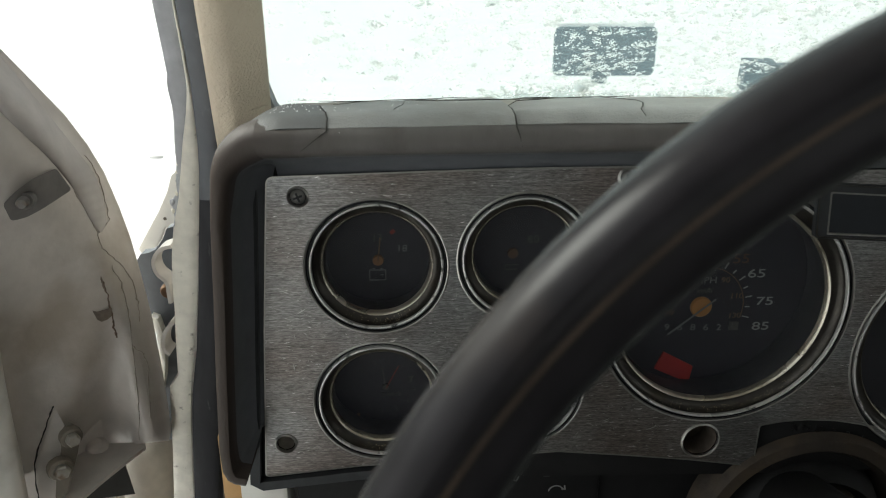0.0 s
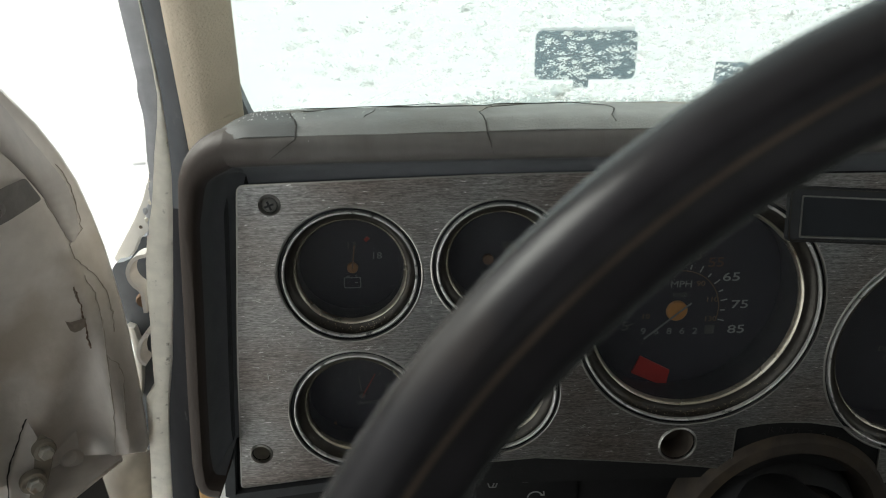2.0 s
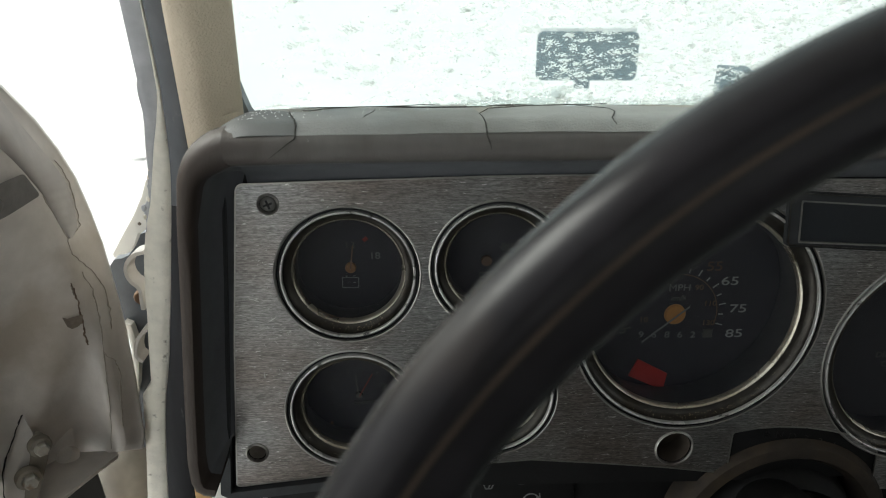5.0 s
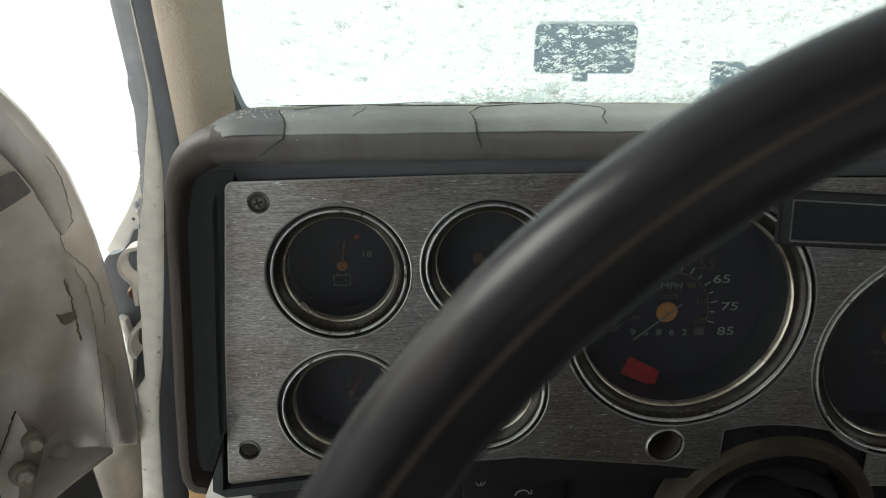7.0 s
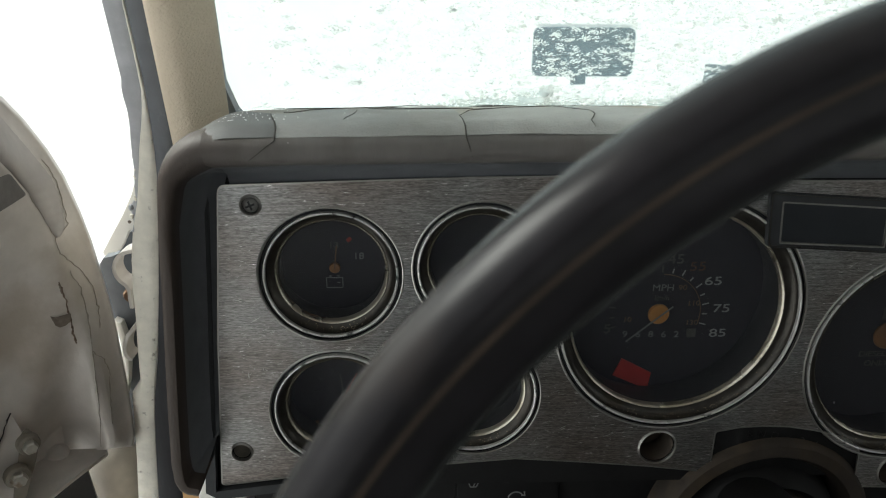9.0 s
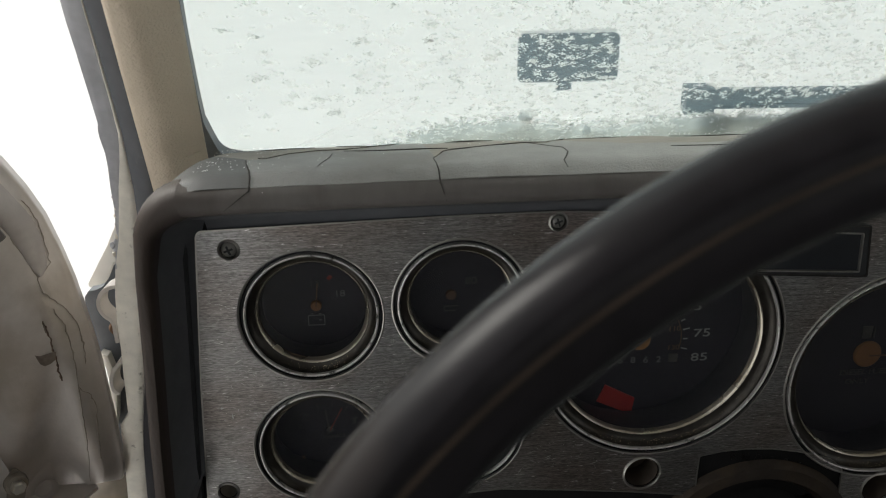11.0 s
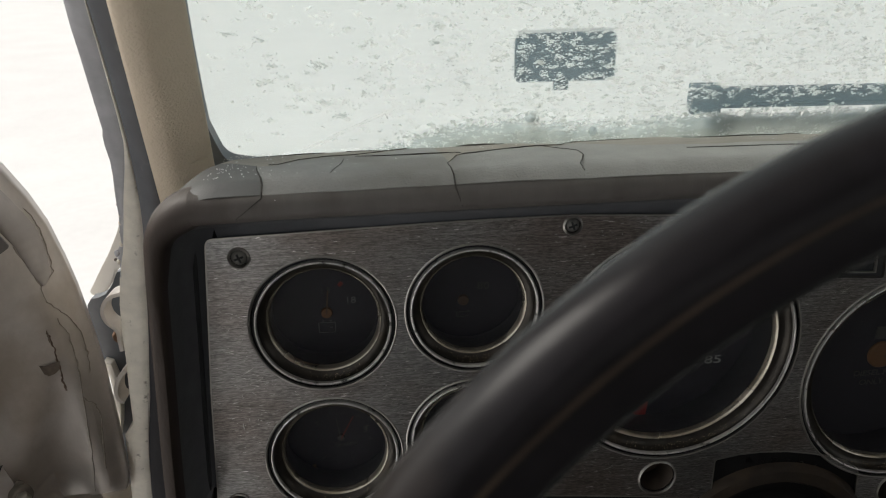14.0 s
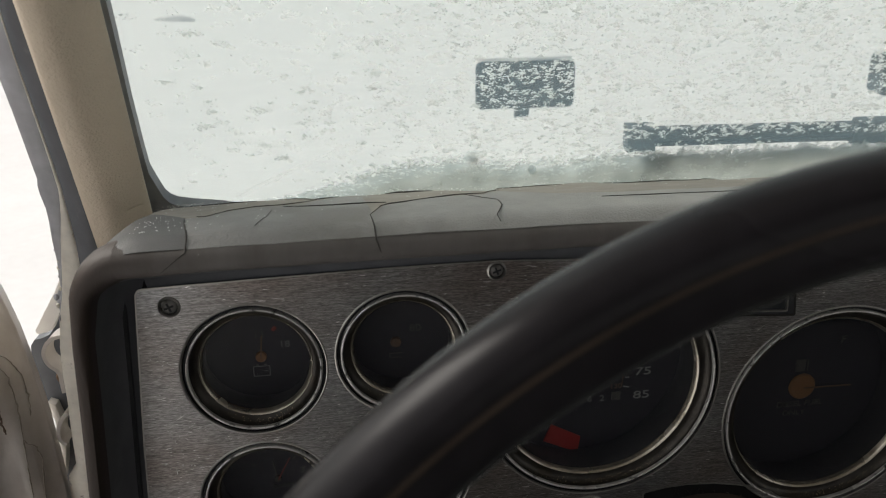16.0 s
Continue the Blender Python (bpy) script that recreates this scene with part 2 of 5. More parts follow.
STEEL = mat("zinc_bolt_steel", (0.42, 0.40, 0.36), 0.42, 0.7, 0.25, 80, 0.2, 300, stain=(0.22, 0.14, 0.08), stain_scale=60, stain_at=0.62)
DUSTY = mat("dusty_brown_plastic", (0.036, 0.029, 0.024), 0.7, 0, 0.35, 40, 0.3, 300, spec=0.25, stain=(0.05, 0.037, 0.026), stain_scale=25, stain_at=0.5)
ORANGE = mat("orange_paint_dial", (0.40, 0.19, 0.055), 0.55, 0, 0.12, 60)
RED = mat("red_warning_lens", (0.46, 0.035, 0.026), 0.4, 0, 0.2, 60)
PRINT = mat("pale_dial_print", (0.27, 0.275, 0.27), 0.6, 0, 0.1, 60)
PRINT_MID = mat("grey_dial_print", (0.155, 0.16, 0.158), 0.6, 0, 0.1, 60)
RED_DIM = mat("dull_red_print", (0.22, 0.02, 0.012), 0.5, 0, 0.2, 60)
PRINT_ORANGE = mat("orange_dial_print", (0.13, 0.075, 0.042), 0.6, 0, 0.15, 60)
DARK_ORANGE = mat("dark_orange_print", (0.085, 0.036, 0.018), 0.6, 0, 0.15, 60)
ORANGE_DIM = mat("faded_orange_hub", (0.23, 0.11, 0.04), 0.6, 0, 0.15, 60)
PRINT_DIM = mat("dim_dial_print", (0.072, 0.070, 0.064), 0.6, 0, 0.15, 60)
SNOW = mat("snow", (0.735, 0.735, 0.74), 0.85, 0, 0.05, 6, 0.6, 40, spec=0.2)
FLAKE = flake_mat("snow_flakes", (0.84, 0.855, 0.85))
GREY_FLAKE = flake_mat("wet_grey_flakes", (0.69, 0.72, 0.705))
SPECK = flake_mat("melting_flakes", (0.63, 0.665, 0.65))
CLOD = mat("dull_snow", (0.62, 0.615, 0.61), 0.8, 0, 0.1, 20, 0.5, 60)
DUST = mat("pale_dust_specks", (0.85, 0.85, 0.84), 0.8, 0, 0.1, 60)
WINDSHIELD = glass_mat("windshield_glass", (0.700, 0.715, 0.676), 0.05)
wt = WINDSHIELD.node_tree
mist, veil = wt.nodes.new("ShaderNodeBsdfTranslucent"), wt.nodes.new("ShaderNodeMixShader")
mist.inputs[0].default_value, veil.inputs[0].default_value = (0.58, 0.84, 0.96, 1), 0.135
for n in list(wt.nodes):
    if n.type == "MIX_SHADER" and n != veil:
        wt.links.new(n.outputs[0], veil.inputs[1])
wt.links.new(mist.outputs[0], veil.inputs[2])
wt.links.new(veil.outputs[0], wt.nodes["Material Output"].inputs[0])
LENS = glass_mat("hazy_gauge_lens", (0.82, 0.82, 0.81), 0.015, 0.2)
# Besides dust, this diffuse film imitates the camera's bluish veil over dark dials.
lt = LENS.node_tree
film, haze, veil_noise = (lt.nodes.new(k) for k in ("ShaderNodeBsdfDiffuse", "ShaderNodeMixShader", "ShaderNodeTexNoise"))
film.inputs[0].default_value = (0.52, 0.52, 0.64, 1)
veil_noise.inputs["Scale"].default_value, veil_noise.inputs["Detail"].default_value = 60, 6
spread = lt.nodes.new("ShaderNodeMapRange")
spread.inputs[1].default_value, spread.inputs[2].default_value = 0.3, 0.7
spread.inputs[3].default_value, spread.inputs[4].default_value = 0.013, 0.032
lt.links.new(veil_noise.outputs["Fac"], spread.inputs[0])
lt.links.new(spread.outputs[0], haze.inputs[0])
for n in list(lt.nodes):
    if n.type == "MIX_SHADER" and n != haze:
        lt.links.new(n.outputs[0], haze.inputs[1])
lt.links.new(film.outputs[0], haze.inputs[2])
lt.links.new(haze.outputs[0], lt.nodes["Material Output"].inputs[0])
LAMP_BLACK = mat("weathered_black_plastic", (0.045, 0.050, 0.055), 0.6, 0, 0.15, 30, 0.2, 120)
WIPER_GREY = mat("weathered_wiper_grey", (0.09, 0.10, 0.11), 0.6, 0, 0.15, 30, 0.2, 120)
WIPER_RUBBER = mat("plain_wiper_rubber", (0.06, 0.068, 0.076), 0.6, 0, 0.15, 30, 0.2, 120)
WINDOW_BLACK = mat("blue_black_display", (0.016, 0.019, 0.024), 0.35, 0, 0.2, 40, 0.05, 300)
SCREW_DARK = mat("dark_dull_screw", (0.20, 0.197, 0.19), 0.45, 0.5, 0.3, 80, 0.2, 300)
OCHRE = mat("ochre_kick_trim", (0.46, 0.27, 0.11), 0.6, 0, 0.12, 20, 0.3, 300)
BOLT_DULL = mat("dull_painted_bolt", (0.10, 0.093, 0.085), 0.5, 0.2, 0.3, 60, 0.3, 200, stain=(0.09, 0.06, 0.04), stain_scale=90, stain_at=0.55)
LOW_BLACK = mat("matt_black_lower_dash", (0.0095, 0.0095, 0.010), 0.65, 0, 0.3, 60, 0.15, 500, spec=0.2)
OUTER_STRIP = mat("pale_grey_old_rubber", (0.46, 0.465, 0.495), 0.6, 0, 0.25, 30, 0.3, 200, stain=(0.34, 0.345, 0.36), stain_scale=18, stain_at=0.55)
SOCKET = mat("dusty_brown_socket", (0.085, 0.070, 0.058), 0.9, bump=0, spec=0.1)
JAMB = mat("cream_jamb_paint", (0.73, 0.69, 0.61), 0.42, 0, 0.18, 40, 0.45, 260, stain=(0.22, 0.19, 0.155), stain_scale=130, stain_at=0.625)
POCKET = mat("blue_grey_hinge_pocket", (0.105, 0.115, 0.13), 0.6, 0, 0.25, 30, 0.2, 200)
HEADLINER = mat("tan_headliner_vinyl", (0.42, 0.395, 0.365), 0.8, 0, 0.12, 10, 0.3, 300)
CAB_TRIM = mat("brown_cab_trim", (0.20, 0.195, 0.19), 0.8, 0, 0.15, 10, 0.3, 200)
CAB_DARK = mat("dark_cab_trim", (0.028, 0.026, 0.024), 0.7, 0, 0.2, 20, 0.3, 200)


# ---- builders ----
def part(name, bm, material, parent=None, label="", smooth=True, angle=40):
    """Links a bmesh as one mesh object, under a thing where one is given."""
    me = bpy.data.meshes.new(name)
    bmesh.ops.recalc_face_normals(bm, faces=bm.faces)
    bm.to_mesh(me)
    bm.free()
    me.materials.append(material)
    if smooth:
        me.shade_smooth()
        me.set_sharp_from_angle(angle=radians(angle))
    ob = new(name, me)
    if parent is not None:
        ob.parent = parent
        ob.matrix_parent_inverse = parent.matrix_basis.inverted()
    if label:
        tagged(ob, label)
    return ob


def thing(name, at, label, category, group="", kind=""):
    ob = new(name)
    ob.empty_display_size = 0.02
    ob.matrix_basis = Matrix.Translation(at)
    return tagged(ob, label, category, group, kind)


def box(x0, x1, y0, y1, z0, z1, bevel=0.0, seg=2):
    bm = bmesh.new()
    bmesh.ops.create_cube(bm, size=1, matrix=Matrix.Translation(((x0 + x1) / 2, (y0 + y1) / 2, (z0 + z1) / 2)) @ Matrix.Diagonal((x1 - x0, y1 - y0, z1 - z0, 1)))
    if bevel:
        bmesh.ops.bevel(bm, geom=bm.edges[:], offset=bevel, segments=seg, profile=0.5, affect="EDGES")
    return bm


def lathe(profile, centre, seg=96, axis="y"):
    """Turns (radius, depth) pairs round an axis along y through centre; a closed profile gives a solid ring."""
    bm = bmesh.new()
    rings = []
    for r, d in profile:
        rings.append([bm.verts.new((centre[0] + r * math.cos(2 * math.pi * k / seg), centre[1] + d, centre[2] + r * math.sin(2 * math.pi * k / seg))) for k in range(seg)])
    for a, b in zip(rings, rings[1:]):
        for k in range(seg):
            bm.faces.new((a[k], a[(k + 1) % seg], b[(k + 1) % seg], b[k]))
    return bm


def sweep(path, profile, close_path=False, close_profile=True, caps=True, up=None):
    """Carries a 2D profile along 3D points. up: the way that the profile's second axis keeps to, at each point or for all."""
    bm = bmesh.new()
    pts = [Vector(p) for p in path]
    n = len(pts)
    rings = []
    for i, p in enumerate(pts):
        a = pts[(i - 1) % n] if close_path or i else p
        b = pts[(i + 1) % n] if close_path or i < n - 1 else p
        tan = (b - a).normalized()
        u = Vector(up[i] if isinstance(up, list) else up or (0, 0, 1))
        side = tan.cross(u).normalized()
        u2 = side.cross(tan).normalized()
        prof = profile[i] if isinstance(profile[0], list) else profile
        rings.append([bm.verts.new(p + side * s + u2 * w) for s, w in prof])
    m = len(rings[0])
    for i in range(n if close_path else n - 1):
        a, b = rings[i], rings[(i + 1) % n]
        for k in range(m if close_profile else m - 1):
            bm.faces.new((a[k], a[(k + 1) % m], b[(k + 1) % m], b[k]))
    if caps and not close_path and close_profile:
        bm.faces.new(rings[0])
        bm.faces.new(rings[-1][::-1])
    return bm


def rounded(points, radii, steps=6):
    """A polygon of 2D points with its corners rounded."""
    out, n = [], len(points)
    for i, p in enumerate(points):
        r = radii[i] if isinstance(radii, (list, tuple)) else radii
        p, a, b = Vector(p), Vector(points[i - 1]), Vector(points[(i + 1) % n])
        if r <= 0:
            out.append(tuple(p))
            continue
        p0, p1 = p + (a - p).normalized() * r, p + (b - p).normalized() * r
        for k in range(steps + 1):
            t = k / steps
            out.append(tuple((1 - t) ** 2 * p0 + 2 * t * (1 - t) * p + t * t * p1))
    return out


def circle(cx, cz, r, n=64):
    return [(cx + r * math.cos(2 * math.pi * k / n), cz + r * math.sin(2 * math.pi * k / n)) for k in range(n)]


def slab(outline, holes, y0, y1, edge=0.0):
    """A sheet in the x-z plane between depths y0 and y1, with holes through it."""
    bm = bmesh.new()
    edges = []
    for loop in [outline, *holes]:
        vs = [bm.verts.new((x, y0, z)) for x, z in loop]
        edges += [bm.edges.new((vs[k], vs[(k + 1) % len(vs)])) for k in range(len(vs))]
    bmesh.ops.triangle_fill(bm, use_beauty=True, use_dissolve=False, edges=edges, normal=(0, -1, 0))
    got = bmesh.ops.extrude_face_region(bm, geom=bm.faces[:])
    bmesh.ops.translate(bm, vec=(0, y1 - y0, 0), verts=[v for v in got["geom"] if isinstance(v, bmesh.types.BMVert)])
    return bm


def text(words, size, at, material, parent, name="numeral", turn=0.0, squash=1.0):
    """Flat lettering that faces the driver, centred on at."""
    cu = bpy.data.curves.new(name, "FONT")
    cu.body, cu.size, cu.align_x, cu.align_y, cu.extrude = words, size, "CENTER", "CENTER", 0.0002
    tmp = bpy.data.objects.new(name, cu)
    me = bpy.data.meshes.new_from_object(tmp)
    bpy.data.objects.remove(tmp)
    bpy.data.curves.remove(cu)
    me.transform(pose(*at, 90, 0, 0) @ pose(0, 0, 0, 0, 0, turn) @ Matrix.Diagonal((squash, 1, 1, 1)))
    me.materials.append(material)
    me.name = name
    ob = new(name, me)
    ob.parent = parent
    ob.matrix_parent_inverse = parent.matrix_basis.inverted()
    return ob


def bar(x0, z0, x1, z1, w, y, material, parent, name="mark"):
    """A thin raised stroke on a face, from one point to another."""
    bm = bmesh.new()
    d = Vector((x1 - x0, z1 - z0))
    s = Vector((-d.y, d.x)).normalized() * w / 2
    for dy in (0, -0.0004):
        for px, pz in ((x0 + s.x, z0 + s.y), (x1 + s.x, z1 + s.y), (x1 - s.x, z1 - s.y), (x0 - s.x, z0 - s.y)):
            bm.verts.new((px, y + dy, pz))
    v = bm.verts[:]
    bm.faces.new(v[4:8])
    for k in range(4):
        bm.faces.new((v[k], v[(k + 1) % 4], v[4 + (k + 1) % 4], v[4 + k]))
    return part(name, bm, material, parent, smooth=False)


def lumps(bm, amount, scale, seed=0.0, axis=None):
    """Pushes the vertices about by smooth noise."""
    for v in bm.verts:
        n = noise.noise_vector(v.co * scale + Vector((seed, seed * 1.7, -seed)))
        if axis is not None:
            n = Vector(axis) * n.x
        v.co += n * amount
    return bm


def grid(fn, nu, nv):
    """A sheet from fn(u, v), u and v from 0 to 1."""
    bm = bmesh.new()
    vs = [[bm.verts.new(fn(i / nu, j / nv)) for j in range(nv + 1)] for i in range(nu + 1)]
    for i in range(nu):
        for j in range(nv):
            bm.faces.new((vs[i][j], vs[i + 1][j], vs[i + 1][j + 1], vs[i][j + 1]))
    return bm


def thick(bm, d):
    """Gives a sheet a thickness, along its normals."""
    bmesh.ops.recalc_face_normals(bm, faces=bm.faces)
    bmesh.ops.solidify(bm, geom=bm.faces[:], thickness=d)
    return bm


# ---- outside: snowy ground, hood, cowl, plow lights ----
def ground_at(u, v):
    r = 0.3 * (900 ** (u ** 1.4) - 1)
    a = v * 2 * math.pi
    x, y = r * math.cos(a), r * math.sin(a)
    h = 0.05 * noise.noise((x * 0.6, y * 0.6, 0)) + 0.02 * noise.noise((x * 2.5, y * 2.5, 3))
    return x, y, h + max(0, r - 8) * 0.035


bm = grid(ground_at, 90, 120)
bmesh.ops.remove_doubles(bm, verts=bm.verts, dist=0.0005)
tagged(part("ground", bm, SNOW), "snow covered ground with shallow bumps", "ground", kind="structure")

rng = random.Random(4)
for i, (x, y, s) in enumerate(((-2.12, 6.1, 0.045), (-7.42, 36.50, 0.55), (-8.17, 37.00, 0.38))):
    base = 0.05 * noise.noise((x * 0.6, y * 0.6, 0)) + max(0, math.hypot(x, y) - 8) * 0.035
    bm = bmesh.new()
    bmesh.ops.create_icosphere(bm, subdivisions=3, radius=s)
    lumps(bm, s * 0.22, 0.9 / s, i * 3.1)
    for v in bm.verts:
        v.co = Vector((v.co.x * 1.4 + x, v.co.y + y, v.co.z * 0.5 + base))
    tagged(part("clod", bm, CLOD), "dull grey clod of old snow lying on the ground", "snow clod", "clods on the snow")

# hood with a blanket of snow
def hood_at(u, v):
    x, y = -0.17 + 2.02 * u, 0.70 + 1.25 * v
    edge = min(1, 12 * min(v + 0.05, 1 - v))
    return x, y, 1.222 - 0.082 * v - 0.03 * (1 - edge) ** 2 + 0.010 * noise.noise((x * 4, y * 4, 1)) + 0.004 * noise.noise((x * 15, y * 15, 2))


hood = thing("hood", (0.64, 1.3, 1.1), "white truck hood buried under fresh snow", "hood", kind="structure")
part("hood_panel", box(-0.17, 1.84, 0.72, 1.94, 1.02, 1.07, 0.02), WHITE, hood)
part("fender_wall", box(-0.16, 1.83, 0.74, 1.92, 0.45, 1.02, 0.02), WHITE, hood, "white engine bay sides")
part("snow_blanket", thick(grid(hood_at, 60, 50), 0.03), SNOW, hood, "fresh uneven snow")


tagged(part("cowl", box(-0.12, 1.5, 0.60, 0.74, 1.17, 1.20, 0.004), WHITE), "white painted cowl in front of the windshield", "cowl", kind="structure")

def plow_light(x, label):
    ob = thing("plow_light", (x, 2.0, 1.08), label, "plow light", "plow lights over the hood")
    pts = rounded([(x - 0.142, 1.147), (x + 0.142, 1.147), (x + 0.142, 1.278), (x - 0.142, 1.278)], 0.022)
    bm = slab(pts, [], 2.0, 2.09)
    for v in bm.verts:
        if v.co.y > 2.05:
            v.co.x, v.co.z = x + (v.co.x - x) * 0.9 + 0.01, 1.2125 + (v.co.z - 1.2125) * 0.9
    part("housing", bm, LAMP_BLACK, ob)
    part("bracket", box(x - 0.018, x + 0.018, 2.02, 2.06, 1.06, 1.15, 0.004), LAMP_BLACK, ob)
    part("bracket_foot", box(x - 0.04, x + 0.04, 2.0, 2.08, 1.03, 1.062, 0.004), BLACK, ob)
    part("snow_cap", lumps(box(x - 0.135, x + 0.135, 2.005, 2.085, 1.278, 1.288, 0.004), 0.003, 40), SNOW, ob, "thin snow")


plow_light(0.548, "black rectangular plow light seen from behind, snow dusted")
plow_light(1.785, "black rectangular plow light seen from behind, snow dusted")
rack = thing("light_rack", (1.15, 2.05, 0.0), "dark steel rack carrying the two plow lights", "light rack")
part("crossbar", box(0.3, 2.05, 1.99, 2.10, 0.98, 1.03, 0.008), BLACK, rack)
for x in (0.45, 1.85):
    part("post", box(x - 0.03, x + 0.03, 2.0, 2.09, -0.05, 0.98, 0.006), BLACK, rack)

# ---- windshield ----
def glass_at(x, z, off=0.0):
    return Vector((x, 0.572 - 0.75 * (z - 1.305) - 0.05 * (x - 0.5) ** 2 + 0.012 + off, z))


windshield = thing("window_1", (0.6, 0.55, 1.25), "curved windshield speckled with snow flakes", "windshield", kind="structure")
part("pane", grid(lambda u, v: glass_at(-0.16 + 1.6 * u, 1.22 + 0.5 * v), 40, 24), WINDSHIELD, windshield, "greenish clear glass")

# black seal round the glass
seal = [glass_at(x - 0.0095, z, -0.030) for x, z in ((-0.035, 1.70), (-0.065, 1.55), (-0.0830, 1.45), (-0.0880, 1.41), (-0.0935, 1.37), (-0.0975, 1.335), (-0.0993, 1.315))]
seal += [glass_at(x, z - 0.0095, -0.030) for x, z in ((-0.1070, 1.3120), (-0.1048, 1.3000), (-0.1005, 1.2925), (-0.0930, 1.2870), (-0.0800, 1.2835), (-0.0600, 1.2800), (-0.03, 1.272), (0.0, 1.268), (0.5, 1.262), (1.4, 1.262))]
part("rubber_seal", sweep(seal, [(0.0105, 0.003), (0.0105, -0.006), (-0.0105, -0.008), (-0.0105, 0.003)], up=(0, 0.8, 0.6)), RUBBER, windshield)


def flakes(clusters, speck, seed, material=FLAKE):
    """Lacy clusters of tiny ragged snow flakes lying on the outside of the glass. clusters: (x, z, spread, how many specks)."""
    r = random.Random(seed)
    verts, faces = [], []
    for cx, cz, spread, n in clusters:
        for _ in range(n):
            x, z = cx + r.gauss(0, spread), cz + r.gauss(0, spread * 0.42)
            s = speck * r.uniform(0.5, 1.5)
            base, k, ph = len(verts), r.randint(5, 7), r.uniform(0, 6.3)
            verts.append(tuple(glass_at(x, z, 0.001 + s * 0.3)))
            for i in range(k):
                a, q = ph + 2 * math.pi * i / k, s * r.uniform(0.4, 1.35)
                verts.append(tuple(glass_at(x + q * math.cos(a) * 1.2, z + q * math.sin(a) * 0.7, 0.001)))
            faces += [(base, base + 1 + i, base + 1 + (i + 1) % k) for i in range(k)]
    me = bpy.data.meshes.new("snow_flakes")
    me.from_pydata(verts, [], faces)
    me.materials.append(material)
    return tagged(new("snow_flakes", me), "scattered lacy snow flakes melting on the glass", "snow", kind="stuff")


r = random.Random(11)
clusters = []
while len(clusters) < 6200:
    x, z = r.uniform(-0.092, 0.72), r.uniform(1.285, 1.50)
    # few and large by the pillar, many and fine towards the middle
    k = min(1, max(0, (x + 0.03) / 0.24))
    if x > 0.275 and z < 1.3125 - 0.014 * (x - 0.3):
        continue
    if r.random() < 0.10 + 0.90 * k and noise.noise((x * 22, z * 40, 7)) > -0.25 + r.uniform(-0.35, 0.2) - 0.3 * k:
        clusters.append((x, z, r.uniform(0.0012, 0.0030) * (1.15 - 0.35 * k), r.randint(6, 22)))
flakes(clusters, 0.00054, 12)
# fine melting specks over the open glass
specks = []
while len(specks) < 2600:
    x, z = r.uniform(0.06, 0.72), r.uniform(1.305, 1.50)
    if x > 0.27 and 1.28 < z < 1.326:
        continue
    if r.random() < min(1, (x - 0.02) / 0.16) and noise.noise((x * 26, z * 44, 5)) > -0.1:
        specks.append((x, z, r.uniform(0.0009, 0.0020), r.randint(3, 9)))
flakes(specks, 0.00050, 15, SPECK)
# loose grey clusters beside the pillar
patches = []
while len(patches) < 110:
    x, z = r.uniform(-0.088, 0.14), r.uniform(1.295, 1.47)
    if noise.noise((x * 30, z * 45, 3)) > 0.05:
        patches.append((x, z, r.uniform(0.0022, 0.0040), r.randint(16, 40)))
flakes(patches, 0.00055, 14, GREY_FLAKE)
# the two faint tracks scraped by the wiper's end
streak = []
for k in range(120):
    t = k / 119
    for dz in (0.0, 0.0032):
        streak.append((-0.0505 + 0.094 * t, 1.2730 + 0.0480 * t + dz * (1 - 0.4 * t) - 0.003 * t * t, 0.00045, 3))
flakes(streak, 0.00035, 13)

# wet snow packed against the foot of the glass
def packed_top(x):
    pts = [(-0.2, 1.262), (-0.02, 1.268), (0.0167, 1.2775), (0.043, 1.286), (0.062, 1.2925), (0.080, 1.2985), (0.108, 1.301), (0.127, 1.303), (0.141, 1.3035), (0.157, 1.300), (0.177, 1.2960), (0.208, 1.2945), (0.228, 1.2950), (0.252, 1.2975), (0.276, 1.2995), (0.31, 1.301), (2.0, 1.302)]
    for (x0, z0), (x1, z1) in zip(pts, pts[1:]):
        if x <= x1:
            break
    return z0 + (z1 - z0) * (x - x0) / (x1 - x0) + 0.003 * noise.noise((x * 40, 1, 0)) + 0.002 * noise.noise((x * 110, 4, 0))


def packed_at(u, v):
    x = -0.09 + 1.1 * u
    z = 1.225 + (packed_top(x) - 1.225) * v
    p = glass_at(x, z, 0.004 + 0.010 * v * v + 0.004 * noise.noise((x * 45, z * 45, 2)))
    return p


slush = tagged(part("packed_slush", grid(packed_at, 260, 26), PACKED), "grey wet snow packed along the foot of the windshield", "slush", kind="stuff")
thin = slush.data.attributes.new("fade", "FLOAT", "POINT")
for k, spot_ in enumerate(thin.data):
    v = (k % 27) / 26
    spot_.value = 1.0 if v < 0.70 else (1.0 - v) / 0.30
r = random.Random(23)
fringe = []
for k in range(230):
    x = r.uniform(0.02, 0.42)
    z = packed_top(x) - 0.004 + r.expovariate(1 / 0.009) * (0.6 + noise.noise((x * 30, 5, 0)))
    fringe.append((x, z, r.uniform(0.0010, 0.0024), r.randint(5, 14)))
flakes(fringe, 0.0006, 24, GREY_FLAKE)
bits = []
for k in range(260):
    x = r.uniform(0.01, 0.42)
    bits.append((x, r.uniform(1.262, packed_top(x)), r.uniform(0.0008, 0.0026), r.randint(3, 12)))
flakes(bits, 0.00055, 25)
rng = random.Random(21)
